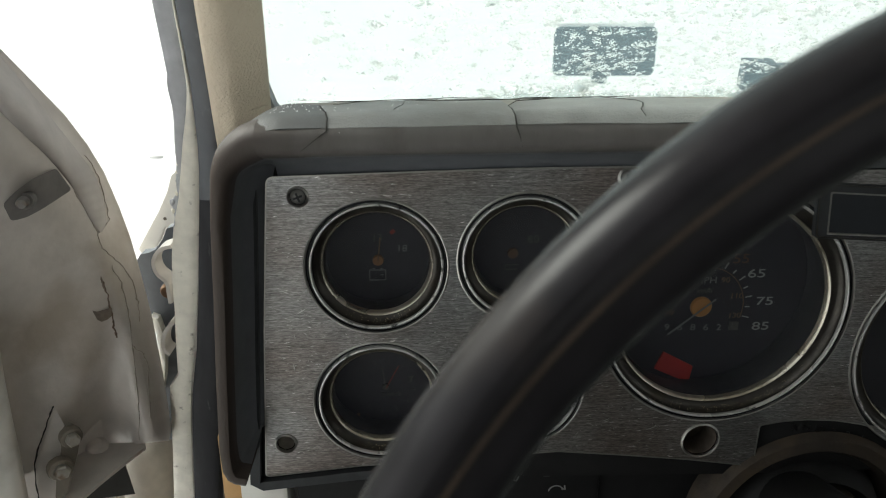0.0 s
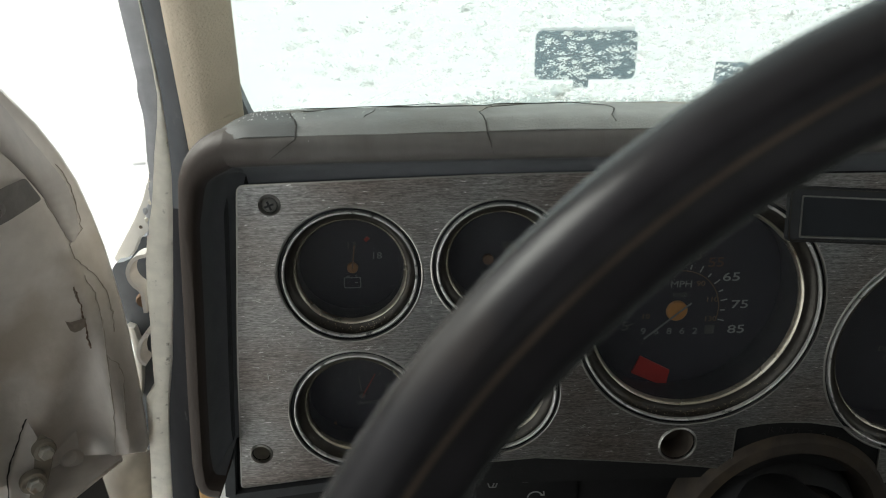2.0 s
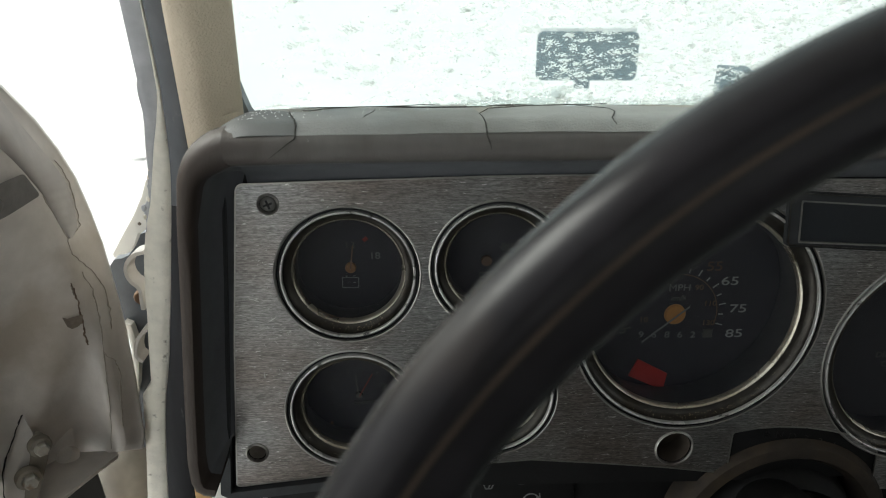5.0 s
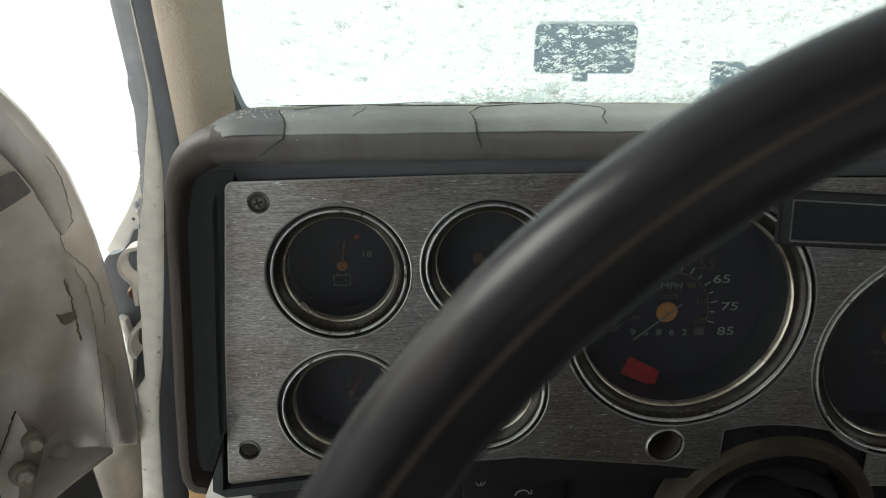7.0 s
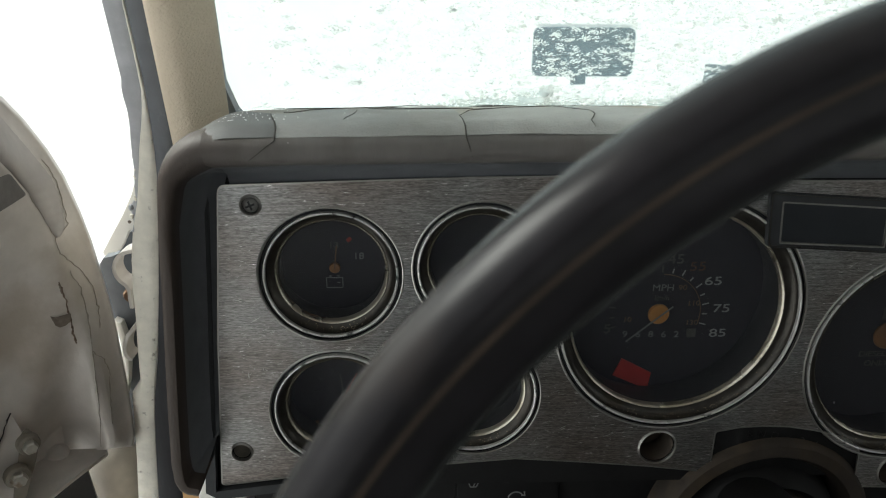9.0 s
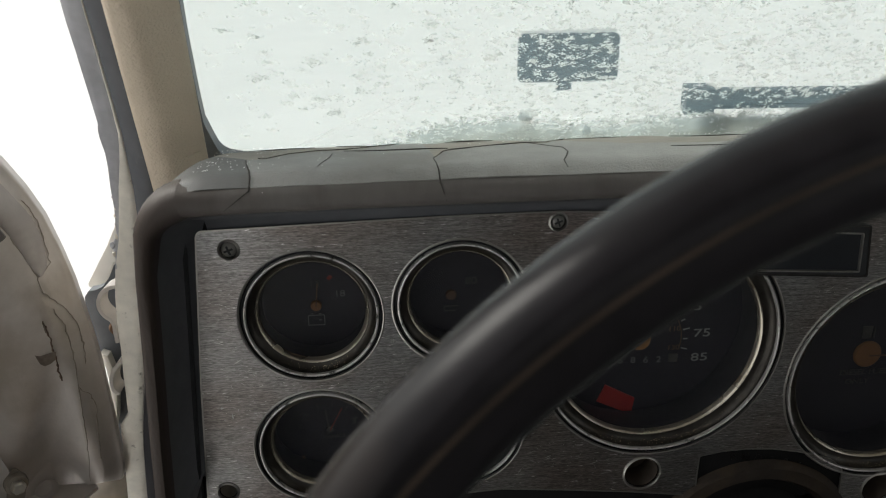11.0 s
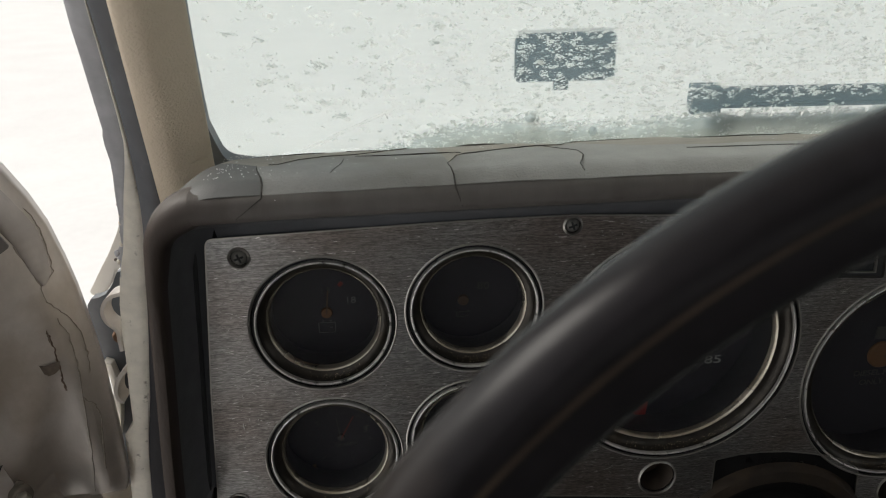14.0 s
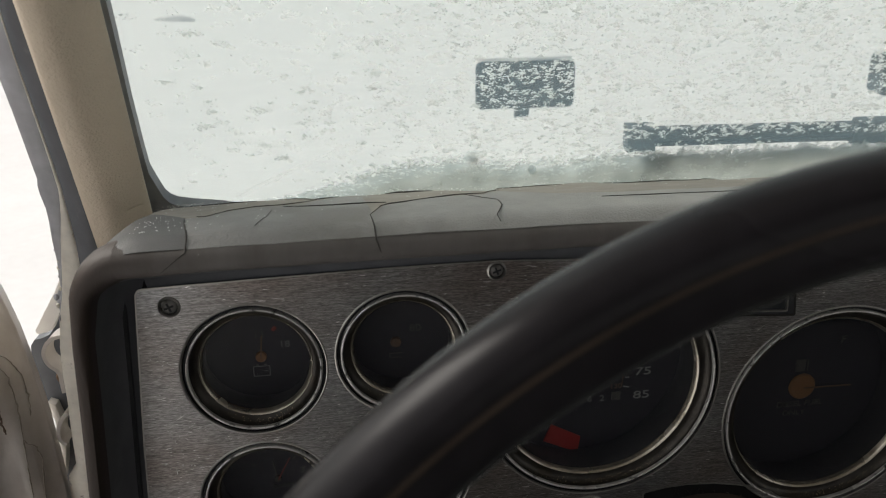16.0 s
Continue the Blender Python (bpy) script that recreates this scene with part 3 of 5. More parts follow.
for k in range(3):
    x = rng.uniform(0.03, 0.30) if k > 2 else (0.143, 0.20, 0.255)[k]
    s = rng.uniform(0.0012, 0.003) if k > 2 else 0.0045 - k * 0.001
    bm = bmesh.new()
    bmesh.ops.create_icosphere(bm, subdivisions=2, radius=s)
    lumps(bm, s * 0.5, 400, k)
    bmesh.ops.translate(bm, vec=glass_at(x, packed_top(x) - rng.uniform(0.001, 0.014), 0.006), verts=bm.verts)
    tagged(part("ice_lump", bm, FLAKE), "small white lump of ice against the glass", "ice lump", "ice lumps on the glass")

# wiper blade on the glass
wiper = thing("wiper", (0.27, 0.56, 1.30), "dark wiper blade with snow resting on the glass", "wiper")
wp = [glass_at(0.302 + 0.05 * k, 1.3088 - 0.0007 * k, 0.032) for k in range(14)]
part("blade_rail", sweep(wp, rounded([(0.002, -0.0078), (0.002, 0.0080), (-0.004, 0.0080), (-0.004, -0.0078)], 0.0015, 2), up=(0, -0.6, 0.8)), WIPER_GREY, wiper)
part("rubber_edge", sweep([p + Vector((0, 0.0056, -0.0080)) for p in wp], [(0.003, -0.0022), (0.003, 0.0022), (-0.003, 0.0022), (-0.003, -0.0022)], up=(0, -0.6, 0.8)), WIPER_RUBBER, wiper, "plain dark rubber edge")
def upright(bm, z):
    """Leans a piece so that its ends stand square to the road."""
    for v in bm.verts:
        v.co.x += 0.33 * (z - v.co.z)
    return bm


part("end_cap", upright(sweep([glass_at(0.2885, 1.3064, 0.030), glass_at(0.3150, 1.3062, 0.030)], rounded([(0.0032, -0.0160), (0.0032, 0.0145), (-0.006, 0.0145), (-0.006, -0.0160)], 0.0012, 2), up=(0, -0.6, 0.8)), 1.3064), WIPER_GREY, wiper)
part("clip", upright(sweep([glass_at(0.511, 1.3030, 0.030), glass_at(0.563, 1.3022, 0.030)], rounded([(0.0032, -0.0135), (0.0032, 0.0150), (-0.006, 0.0150), (-0.006, -0.0135)], 0.0012, 2), up=(0, -0.6, 0.8)), 1.3065), WIPER_GREY, wiper, "dark clip on the blade")

# ---- cab shell behind and around the camera: unseen, its openings and tones set to light the dash ----
tagged(part("ceiling", box(-0.2, 1.5, -0.85, 0.22, 1.80, 1.84, 0.01), HEADLINER), "tan vinyl cab roof lining", "ceiling", kind="structure")
tagged(part("wall_left", box(-0.24, -0.20, -0.86, -0.66, 0.5, 1.84), HEADLINER), "tan cab wall behind the door opening", "wall", kind="structure")
tagged(part("sill", box(-0.24, -0.20, -0.66, 0.20, 0.5, 0.72, 0.01), CAB_DARK), "dark door sill under the opening", "sill", kind="structure")
back = [(-0.2, 0.5), (1.5, 0.5), (1.5, 1.84), (-0.2, 1.84)]
tagged(part("wall_back", slab(back[::-1], [rounded([(-0.05, 1.26), (1.35, 1.26), (1.30, 1.66), (0.0, 1.66)], 0.06)], -0.9, -0.86), CAB_TRIM), "grey brown rear cab wall with its window opening", "wall", kind="structure")
tagged(part("wall_right", box(1.5, 1.54, -0.86, 0.62, 0.5, 1.24), CAB_TRIM), "grey brown passenger side cab wall under its window", "wall", kind="structure")
tagged(part("roof_rail", box(1.5, 1.54, -0.86, 0.24, 1.70, 1.84, 0.01), HEADLINER), "tan roof rail over the passenger window", "trim", kind="structure")
tagged(part("floor", box(-0.2, 1.5, -0.9, 0.9, 0.48, 0.52), CAB_DARK), "dark rubber cab floor", "floor", kind="structure")
tagged(part("firewall", box(-0.14, 1.5, 0.60, 0.64, 0.5, 1.20), CAB_DARK), "dark firewall under the dashboard", "wall", kind="structure")
tagged(part("header_rail", box(-0.16, 1.5, 0.17, 0.26, 1.72, 1.82, 0.02), TAN), "tan trim above the windshield", "trim", kind="structure")

# ---- windshield pillar, jamb and weatherstrips ----
def pillar(v):
    return 0.44 - 0.75 * (v - 1.307)


pil = thing("pillar_trim", (-0.1, 0.44, 1.3), "tan grained plastic trim on the windshield pillar", "pillar trim", kind="structure")
zs = [1.255, 1.28, 1.30, 1.33, 1.37, 1.42, 1.48, 1.55, 1.64, 1.75]
prof_pts = []
for z in zs:
    y = pillar(z)
    k = (z - 1.307)
    xl, xr = -0.1166 + 0.15 * k, -0.0840 + 0.13 * k
    w = xr - xl
    prof_pts.append([(xl - 0.004, y + 0.05, z), (xl - 0.001, y + 0.010, z), (xl, y + 0.003, z), (xl + 0.003, y - 0.001, z)]
                    + [(xl + w * f, y + d, z) for f, d in ((0.20, -0.0030), (0.36, -0.0036), (0.46, -0.0024), (0.55, 0.0004), (0.64, 0.0046), (0.76, 0.0104), (0.88, 0.0160), (0.96, 0.0196), (1.0, 0.0225))]
                    + [(xr - 0.001, y + 0.026, z), (xr - 0.013, y + 0.06, z), (xr - 0.038, y + 0.12, z)])
bm = bmesh.new()
rows = [[bm.verts.new(p) for p in r] for r in prof_pts]
for a, b in zip(rows, rows[1:]):
    for k in range(len(a) - 1):
        bm.faces.new((a[k], a[k + 1], b[k + 1], b[k]))
part("trim_shell", bm, TAN, pil, angle=70)
crease = [(-0.1004 + 0.0011 * k, pillar(1.3035) + 0.0016 + 0.00105 * k * 0.92, 1.3030 + 0.00022 * k + 0.0006 * noise.noise((k * 0.4, 2, 0))) for k in range(14)]
part("moulded_crease", sweep(crease, circle(0, 0, 0.0005, 8), up=(0, -1, 0)), TAN, pil, "faint raised crease near the foot")
bm = sweep([(-0.136, 0.60, 1.22), (-0.136, 0.575, 1.28), (-0.130, 0.49, 1.40), (-0.122, 0.38, 1.55), (-0.11, 0.25, 1.72)], [(-0.02, -0.02), (0.014, -0.02), (0.014, 0.02), (-0.02, 0.02)], up=(0, -0.8, -0.6))
part("pillar_core", bm, POCKET, pil, "dark grey pillar behind the trim")

def ribbon(name, rows, bulge, back, label, material, category):
    """A moulded strip from rows of (z, y, left x, right x), rounded towards the cab."""
    bm = bmesh.new()
    lines = []
    for z, y, xl, xr in rows:
        w = xr - xl
        lines.append([bm.verts.new(p) for p in ((xl, y + back, z), (xl, y, z), (xl + 0.12 * w, y - bulge * 0.7, z), (xl + 0.35 * w, y - bulge, z), (xl + 0.65 * w, y - bulge, z), (xl + 0.88 * w, y - bulge * 0.7, z), (xr, y, z), (xr, y + back, z))])
    for a, b in zip(lines, lines[1:]):
        for k in range(8):
            bm.faces.new((a[k], a[(k + 1) % 8], b[(k + 1) % 8], b[k]))
    bm.faces.new(lines[0][::-1])
    bm.faces.new(lines[-1])
    return tagged(part(name, bm, material), label, category, kind="structure")


ribbon("weatherstrip_inner", [(1.75, 0.19, -0.0644, -0.0564), (1.5, 0.335, -0.1046, -0.0955), (1.43, 0.377, -0.1151, -0.1021), (1.3987, 0.3957, -0.1191, -0.1052), (1.37, 0.4129, -0.1217, -0.1081), (1.354, 0.4225, -0.1234, -0.1097), (1.3377, 0.4324, -0.125, -0.1114), (1.32, 0.4431, -0.1271, -0.1133), (1.309, 0.4497, -0.1291, -0.1145), (1.3, 0.4551, -0.1305, -0.1154), (1.28, 0.4673, -0.1341, -0.1212), (1.259, 0.4795, -0.1387, -0.124), (1.236, 0.4907, -0.1441, -0.1263)],
       0.003, 0.02, "dark grey rubber weatherstrip along the door opening", STRIP, "weatherstrip")
# Lower run of the same strip, in the shade-darkened rubber.
ribbon("weatherstrip_lower", [(1.2358, 0.4910, -0.1441, -0.1263), (1.212, 0.495, -0.148, -0.128), (1.1878, 0.499, -0.152, -0.132), (1.162, 0.5032, -0.1562, -0.1362), (1.135, 0.5091, -0.1616, -0.1421), (1.1066, 0.5153, -0.1671, -0.1483), (1.076, 0.5227, -0.1747, -0.1542), (1.0665, 0.525, -0.1771, -0.156), (1.055, 0.5278, -0.1795, -0.1583), (1.044, 0.5304, -0.1818, -0.1603), (1.0105, 0.5376, -0.1874, -0.1651), (0.9745, 0.5453, -0.1929, -0.1703), (0.914, 0.5573, -0.201, -0.1806), (0.8, 0.58, -0.2185, -0.2)],
       0.003, 0.02, "scuffed lower door weatherstrip, coloured dark for the door-gap shade", SHADED_STRIP, "edge trim")
ribbon("jamb_panel", [(1.75, 0.195, -0.068, -0.066), (1.5, 0.34, -0.1075, -0.106), (1.43, 0.382, -0.1178, -0.1164), (1.3987, 0.4007, -0.1216, -0.1204), (1.37, 0.4179, -0.1247, -0.123), (1.354, 0.4275, -0.1265, -0.1246), (1.3377, 0.4374, -0.1285, -0.1262), (1.32, 0.4475, -0.1308, -0.1282), (1.309, 0.4538, -0.134, -0.13), (1.3, 0.4591, -0.137, -0.1314), (1.28, 0.4713, -0.1448, -0.135), (1.259, 0.4835, -0.152, -0.1396), (1.236, 0.4956, -0.1597, -0.1453), (1.212, 0.505, -0.169, -0.1508), (1.1878, 0.5114, -0.1752, -0.1557), (1.162, 0.5183, -0.18, -0.1608), (1.135, 0.5251, -0.1836, -0.1666), (1.1066, 0.5324, -0.1884, -0.1726), (1.076, 0.5403, -0.193, -0.1805), (1.0665, 0.5427, -0.1945, -0.183), (1.055, 0.5457, -0.2035, -0.1855), (1.044, 0.5485, -0.2056, -0.188), (1.0105, 0.5566, -0.2108, -0.194), (0.9745, 0.5653, -0.2168, -0.2), (0.914, 0.5773, -0.2268, -0.2082), (0.8, 0.6, -0.246, -0.226)],
       0.002, 0.05, "chalky white painted door jamb with rust spots", JAMB, "door jamb")
ribbon("weatherstrip_outer", [(1.75, 0.2, -0.0795, -0.0675), (1.5, 0.345, -0.119, -0.107), (1.43, 0.387, -0.1285, -0.1173), (1.3989, 0.4027, -0.1327, -0.1211), (1.3852, 0.4113, -0.1348, -0.1226), (1.3704, 0.4206, -0.1364, -0.1242), (1.3546, 0.4304, -0.1383, -0.1259), (1.3375, 0.4405, -0.1402, -0.128), (1.3266, 0.4472, -0.1415, -0.1294), (1.322, 0.45, -0.1432, -0.13), (1.316, 0.4532, -0.1441, -0.1315), (1.3056, 0.4587, -0.1446, -0.1346), (1.2953, 0.4649, -0.1468, -0.1383), (1.285, 0.4712, -0.1497, -0.1424), (1.2778, 0.4758, -0.1516, -0.1451), (1.262, 0.488, -0.156, -0.1505), (1.252, 0.4939, -0.159, -0.1538), (1.245, 0.498, -0.161, -0.1562), (1.239, 0.5002, -0.1618, -0.1582), (1.232, 0.5028, -0.1668, -0.1608), (1.226, 0.505, -0.168, -0.1631), (1.219, 0.505, -0.167, -0.1658), (1.212, 0.505, -0.1688, -0.1676)],
       0.002, 0.012, "torn grey rubber strip on the outer pillar edge", OUTER_STRIP, "weatherstrip")
# crumbling edge of the old seam sealer
for i, (z, y, x, s) in enumerate(((1.256, 0.491, -0.1572, 0.0020), (1.248, 0.496, -0.1597, 0.0016), (1.238, 0.499, -0.1618, 0.0022), (1.231, 0.501, -0.1664, 0.0030), (1.224, 0.503, -0.1672, 0.0022), (1.272, 0.480, -0.1528, 0.0014), (1.2625, 0.487, -0.1548, 0.0018))):
    bm = bmesh.new()
    bmesh.ops.create_icosphere(bm, subdivisions=2, radius=s)
    s_ = 0.6
    lumps(bm, s * 0.3, 300, i)
    bmesh.ops.scale(bm, vec=(s_, s_, s_ * 1.5), verts=bm.verts)
    bmesh.ops.translate(bm, vec=(x, y, z), verts=bm.verts)
    tagged(part("sealer_crumb", bm, OUTER_STRIP if i % 2 else JAMB), "crumb of old grey seam sealer on the jamb", "sealer crumb", "sealer crumbs")

# ---- dashboard ----
PLATE_Y = 0.369
GAUGES = [("voltmeter", -0.0162, 1.2305, 0.0388), ("oil_gauge", 0.0667, 1.2345, 0.0375), ("clock_gauge", -0.0157, 1.1454, 0.0386), ("temperature_gauge", 0.0657, 1.1512, 0.0385), ("speedometer", 0.1850, 1.2010, 0.0735), ("fuel_gauge", 0.3380, 1.1708, 0.0715)]

plate = thing("instrument_panel", (0.1, PLATE_Y, 1.09), "brushed aluminium instrument panel, scratched and stained", "instrument panel")
outline = [(-0.0722, 1.2825), (0.0, 1.2845), (0.06, 1.286), (0.12, 1.2865), (0.175, 1.2838), (0.24, 1.283), (0.43, 1.283), (0.43, 1.070), (0.3165, 1.0765), (0.3147, 1.1050), (0.3054, 1.1129), (0.294, 1.1175), (0.281, 1.1211), (0.264, 1.1243), (0.2466, 1.1254), (0.232, 1.1248), (0.217, 1.1222), (0.217, 1.0922), (0.175, 1.0985), (0.132, 1.1034), (0.0915, 1.1074), (0.036, 1.1043), (-0.029, 1.101), (-0.0872, 1.0950), (-0.0806, 1.19)]
radii = [0.004, 0, 0, 0, 0, 0, 0.003, 0.003, 0.005, 0.003, 0, 0, 0, 0, 0, 0, 0.002, 0.0045, 0, 0, 0, 0, 0, 0.003, 0]
outline = rounded(outline[::-1], radii[::-1])
holes = [circle(x, z, r + 0.0006, 96 if r > 0.05 else 64) for _, x, z, r in GAUGES]
small = [(-0.0735, 1.1185, 0.0055), (0.1808, 1.1123, 0.0112), (0.3425, 1.0880, 0.0112), (-0.0565, 1.2717, 0.0046), (0.1195, 1.2806, 0.0043)]
holes += [circle(x, z, r, 32) for x, z, r in small]
part("aluminium_plate", slab(outline, holes, PLATE_Y - 0.0012, PLATE_Y + 0.0003), ALU, plate, smooth=False)
part("plate_edge", sweep([(x, PLATE_Y - 0.0011, z) for x, z in outline], [(-0.0004, -0.0004), (0.0004, -0.0004), (0.0004, 0.0004), (-0.0004, 0.0004)], close_path=True, up=(0, -1, 0)), ALU_EDGE, plate, "worn bright plate edge")
for i, (x, z, r) in enumerate(small):
    part("hole_rim", lathe([(r - 0.0002, 0.0), (r + 0.0003, -0.0012), (r + 0.0012, -0.0006), (r + 0.0014, 0.0004)], (x, PLATE_Y - 0.0012, z), 40), ALU_EDGE, plate, "bright worn hole edge")
    if i > 2:
        continue
    deep = 0.018 if i else 0.013
    part("hole_sleeve", lathe([(r - 0.0007, 0.0), (r - 0.0007, deep), (0.0001, deep + 0.0005)], (x, PLATE_Y, z), 40), SOCKET if i else STEEL, plate, "dusty brown socket" if i else "grey metal behind the hole")
for _, x, z, r in GAUGES:
    part("pressed_lip", lathe([(r + 0.0002, 0.0012), (r + 0.0003, -0.0004), (r + 0.0008, -0.0006), (r + 0.0015, -0.0002), (r + 0.0016, 0.0004)], (x, PLATE_Y - 0.0012, z), 128), ALU_EDGE, plate, "raised worn lip")
# nicks and scratches in the metal
rng = random.Random(77)
bm = bmesh.new()
n = 0
while n < 330:
    x, z = rng.uniform(-0.07, 0.42), rng.uniform(1.10, 1.278)
    ln = rng.uniform(0.0006, 0.0022) if n > 30 else rng.uniform(0.003, 0.009)
    if any(math.hypot(x - gx, z - gz) < gr + 0.003 + ln for _, gx, gz, gr in GAUGES) or z < 1.1125 or any(math.hypot(x - hx_, z - hz_) < hr_ + 0.004 + ln for hx_, hz_, hr_ in small) or (z < 1.13 and x > 0.2) or (x > 0.21 and z > 1.235) or math.hypot(x - 0.1195, z - 1.2806) < 0.016:
        continue
    a = rng.gauss(0, 0.5) if rng.random() < 0.6 else rng.uniform(0, 3.1)
    c, s, w = math.cos(a) * ln / 2, math.sin(a) * ln / 2, rng.uniform(0.00012, 0.0003)
    y = PLATE_Y - 0.00135
    bm.faces.new([bm.verts.new(p) for p in ((x - c, y, z - s), (x - s * w / ln * 2, y - 0.0001, z + c * w / ln * 2), (x + c, y, z + s), (x + s * w / ln * 2, y - 0.0001, z - c * w / ln * 2))])
    n += 1
tagged(part("scuffing", bm, CHROME, plate, smooth=False), "bright nicks and scratches in the metal", kind="stuff")
# dark carrier behind and around the plate
carrier = rounded([(-0.0765, 1.2905), (0.44, 1.292), (0.44, 1.06), (0.322, 1.06), (0.322, 1.085), (0.212, 1.085), (-0.0945, 1.0915)][::-1], 0.002, 2)
part("carrier_frame", slab(carrier, [circle(x, z, r - 0.001, 64) for _, x, z, r in GAUGES] + [circle(x, z, r, 24) for x, z, r in small[:3]], PLATE_Y + 0.0008, PLATE_Y + 0.012), LOW_BLACK, plate, "black plastic carrier")
part("carrier_edge", sweep([(-0.0790, PLATE_Y - 0.001, 1.292), (-0.0840, PLATE_Y - 0.001, 1.22), (-0.0905, PLATE_Y - 0.001, 1.13), (-0.0932, PLATE_Y - 0.001, 1.0925), (-0.089, PLATE_Y - 0.001, 1.0905), (-0.03, PLATE_Y - 0.001, 1.0965), (0.04, PLATE_Y - 0.001, 1.0995)], [(-0.003, -0.003), (0.003, -0.003), (0.003, 0.004), (-0.003, 0.004)], up=(0, -1, 0)), BLACK, plate, "black plastic edge")


def screw(x, z, r):
    s = thing("panel_screw", (x, PLATE_Y - 0.002, z), "dull cross-head screw holding the instrument panel", "screw", "panel screws")
    part("screw_head", lathe([(0.0001, -0.0022), (r * 0.5, -0.0020), (r * 0.85, -0.0010), (r * 0.96, 0.0004), (r * 0.96, 0.003)], (x, PLATE_Y, z), 32), SCREW_DARK, s)
    for a in (20, 110):
        c, d = math.cos(radians(a)) * r * 0.55, math.sin(radians(a)) * r * 0.55
        bar(x - c, z - d, x + c, z + d, r * 0.24, PLATE_Y - 0.0020, BLACK, s, "slot")


screw(-0.0565, 1.2717, 0.0046)
screw(0.1195, 1.2806, 0.0043)


def gauge(name, x, z, r, face_y, label):
    """One round instrument: black ring, chrome ring, sloping dull collar, bright lip, tube, face and lens."""
    g = thing(name, (x, PLATE_Y, z), label, "gauge", "round gauges of the panel")
    c = (x, PLATE_Y, z)
    w = 0.0085 if r < 0.05 else 0.0102
    seg = 96 if r < 0.05 else 144
    part("black_ring", lathe([(r + 0.0002, 0.004), (r + 0.0001, 0.0010), (r - 0.0008, 0.0006), (r - 0.0016, 0.0010), (r - 0.0017, 0.004)], c, seg), BLACK, g)
    part("chrome_ring", lathe([(r - 0.0016, 0.003), (r - 0.0017, -0.0010), (r - 0.0020, -0.0017), (r - 0.0026, -0.0019), (r - 0.0031, -0.0015), (r - 0.0034, 0.004)], c, seg), CHROME, g, "scuffed chrome ring")
    part("collar", lathe([(r - 0.0032, 0.0004), (r - 0.0034, 0.0012), (r - 0.0046, 0.0030), (r - 0.0064, 0.0046), (r - w + 0.0010, 0.0050)], c, seg), DULL_CHROME, g, "dusty dark sloping collar")
    part("bright_lip", lathe([(r - w + 0.0012, 0.0050), (r - w + 0.0008, 0.0044), (r - w + 0.0002, 0.0048), (r - w - 0.0005, 0.0062), (r - w - 0.0008, 0.0085)], c, seg), BRASS_LIP, g, "yellowed bright lip")
    d = face_y - PLATE_Y
    part("tube", lathe([(r - w - 0.0004, 0.0080), (r - w - 0.0008, d * 0.6), (r - w + 0.004, d + 0.001)], c, seg), BLACK, g)
    dial = part("face", lathe([(0.0001, d), (r - w + 0.006, d), (r - w + 0.006, d + 0.002)], c, seg), FACE, g, "matt black face")
    lens = part("lens", lathe([(0.0001, 0.0086), (r - w - 0.0004, 0.0090)], c, 64), LENS, g, "hazy dusty clear lens with a pale veil mixed in")
    lens.visible_shadow = False
    return dial


def disc(x, z, r, y, material, parent, name="hub", t=0.002):
    return part(name, lathe([(0.0001, -t), (r * 0.9, -t), (r, -t * 0.6), (r, 0)], (x, y, z), 40), material, parent)


FY, SY = 0.400, 0.405
g = gauge("voltmeter", *GAUGES[0][1:], FY, "round voltmeter with black face and battery symbol")
hx, hz = -0.0166, 1.2233
disc(hx, hz, 0.0033, FY, ORANGE_DIM, g)
bar(hx, hz, hx + 0.0016, hz + 0.0145, 0.0008, FY - 0.0022, PRINT_ORANGE, g, "needle")
text("18", 0.0058, (-0.0023, FY - 0.001, 1.2305), PRINT_MID, g, squash=1.15)
text("13", 0.0060, (-0.0168, FY - 0.001, 1.2372), PRINT_DIM, g, squash=1.15)
bar(-0.0088, 1.2400, -0.0066, 1.2420, 0.0022, FY - 0.0006, RED_DIM, g, "red_band")
for a in ((-0.0218, 1.2170, -0.0122, 1.2170), (-0.0218, 1.2106, -0.0122, 1.2106), (-0.0218, 1.2106, -0.0218, 1.2170), (-0.0122, 1.2106, -0.0122, 1.2170), (-0.0200, 1.2180, -0.0186, 1.2180), (-0.0154, 1.2180, -0.0140, 1.2180), (-0.0155, 1.2138, -0.0137, 1.2138)):
    bar(*a, 0.0005, FY - 0.0004, PRINT_MID, g, "battery_symbol")
g = gauge("oil_gauge", *GAUGES[1][1:], FY, "round oil pressure gauge with black face")
disc(0.0640, 1.2265, 0.0033, FY, PRINT_ORANGE, g)
text("80", 0.0066, (0.0760, FY - 0.001, 1.2350), PRINT_DIM, g, squash=1.15)
for a in ((0.0600, 1.2190, 0.0680, 1.2190), (0.0600, 1.2160, 0.0670, 1.2160), (0.0600, 1.2160, 0.0600, 1.2190)):
    bar(*a, 0.0006, FY - 0.0004, PRINT_DIM, g, "oil_symbol")
g = gauge("clock_gauge", *GAUGES[2][1:], FY, "round dashboard clock with black face")
cx, cz = -0.0140, 1.1372
disc(cx, cz, 0.0022, FY, PRINT_DIM, g)
bar(cx, cz, cx - 0.0018, cz + 0.0150, 0.0006, FY - 0.0030, PRINT_DIM, g, "hour_pointer")
bar(cx, cz, cx + 0.0085, cz + 0.0160, 0.0005, FY - 0.0030, RED_DIM, g, "second_pointer")
text("3", 0.0062, (0.0015, FY - 0.001, 1.1420), PRINT_DIM, g, squash=1.2)
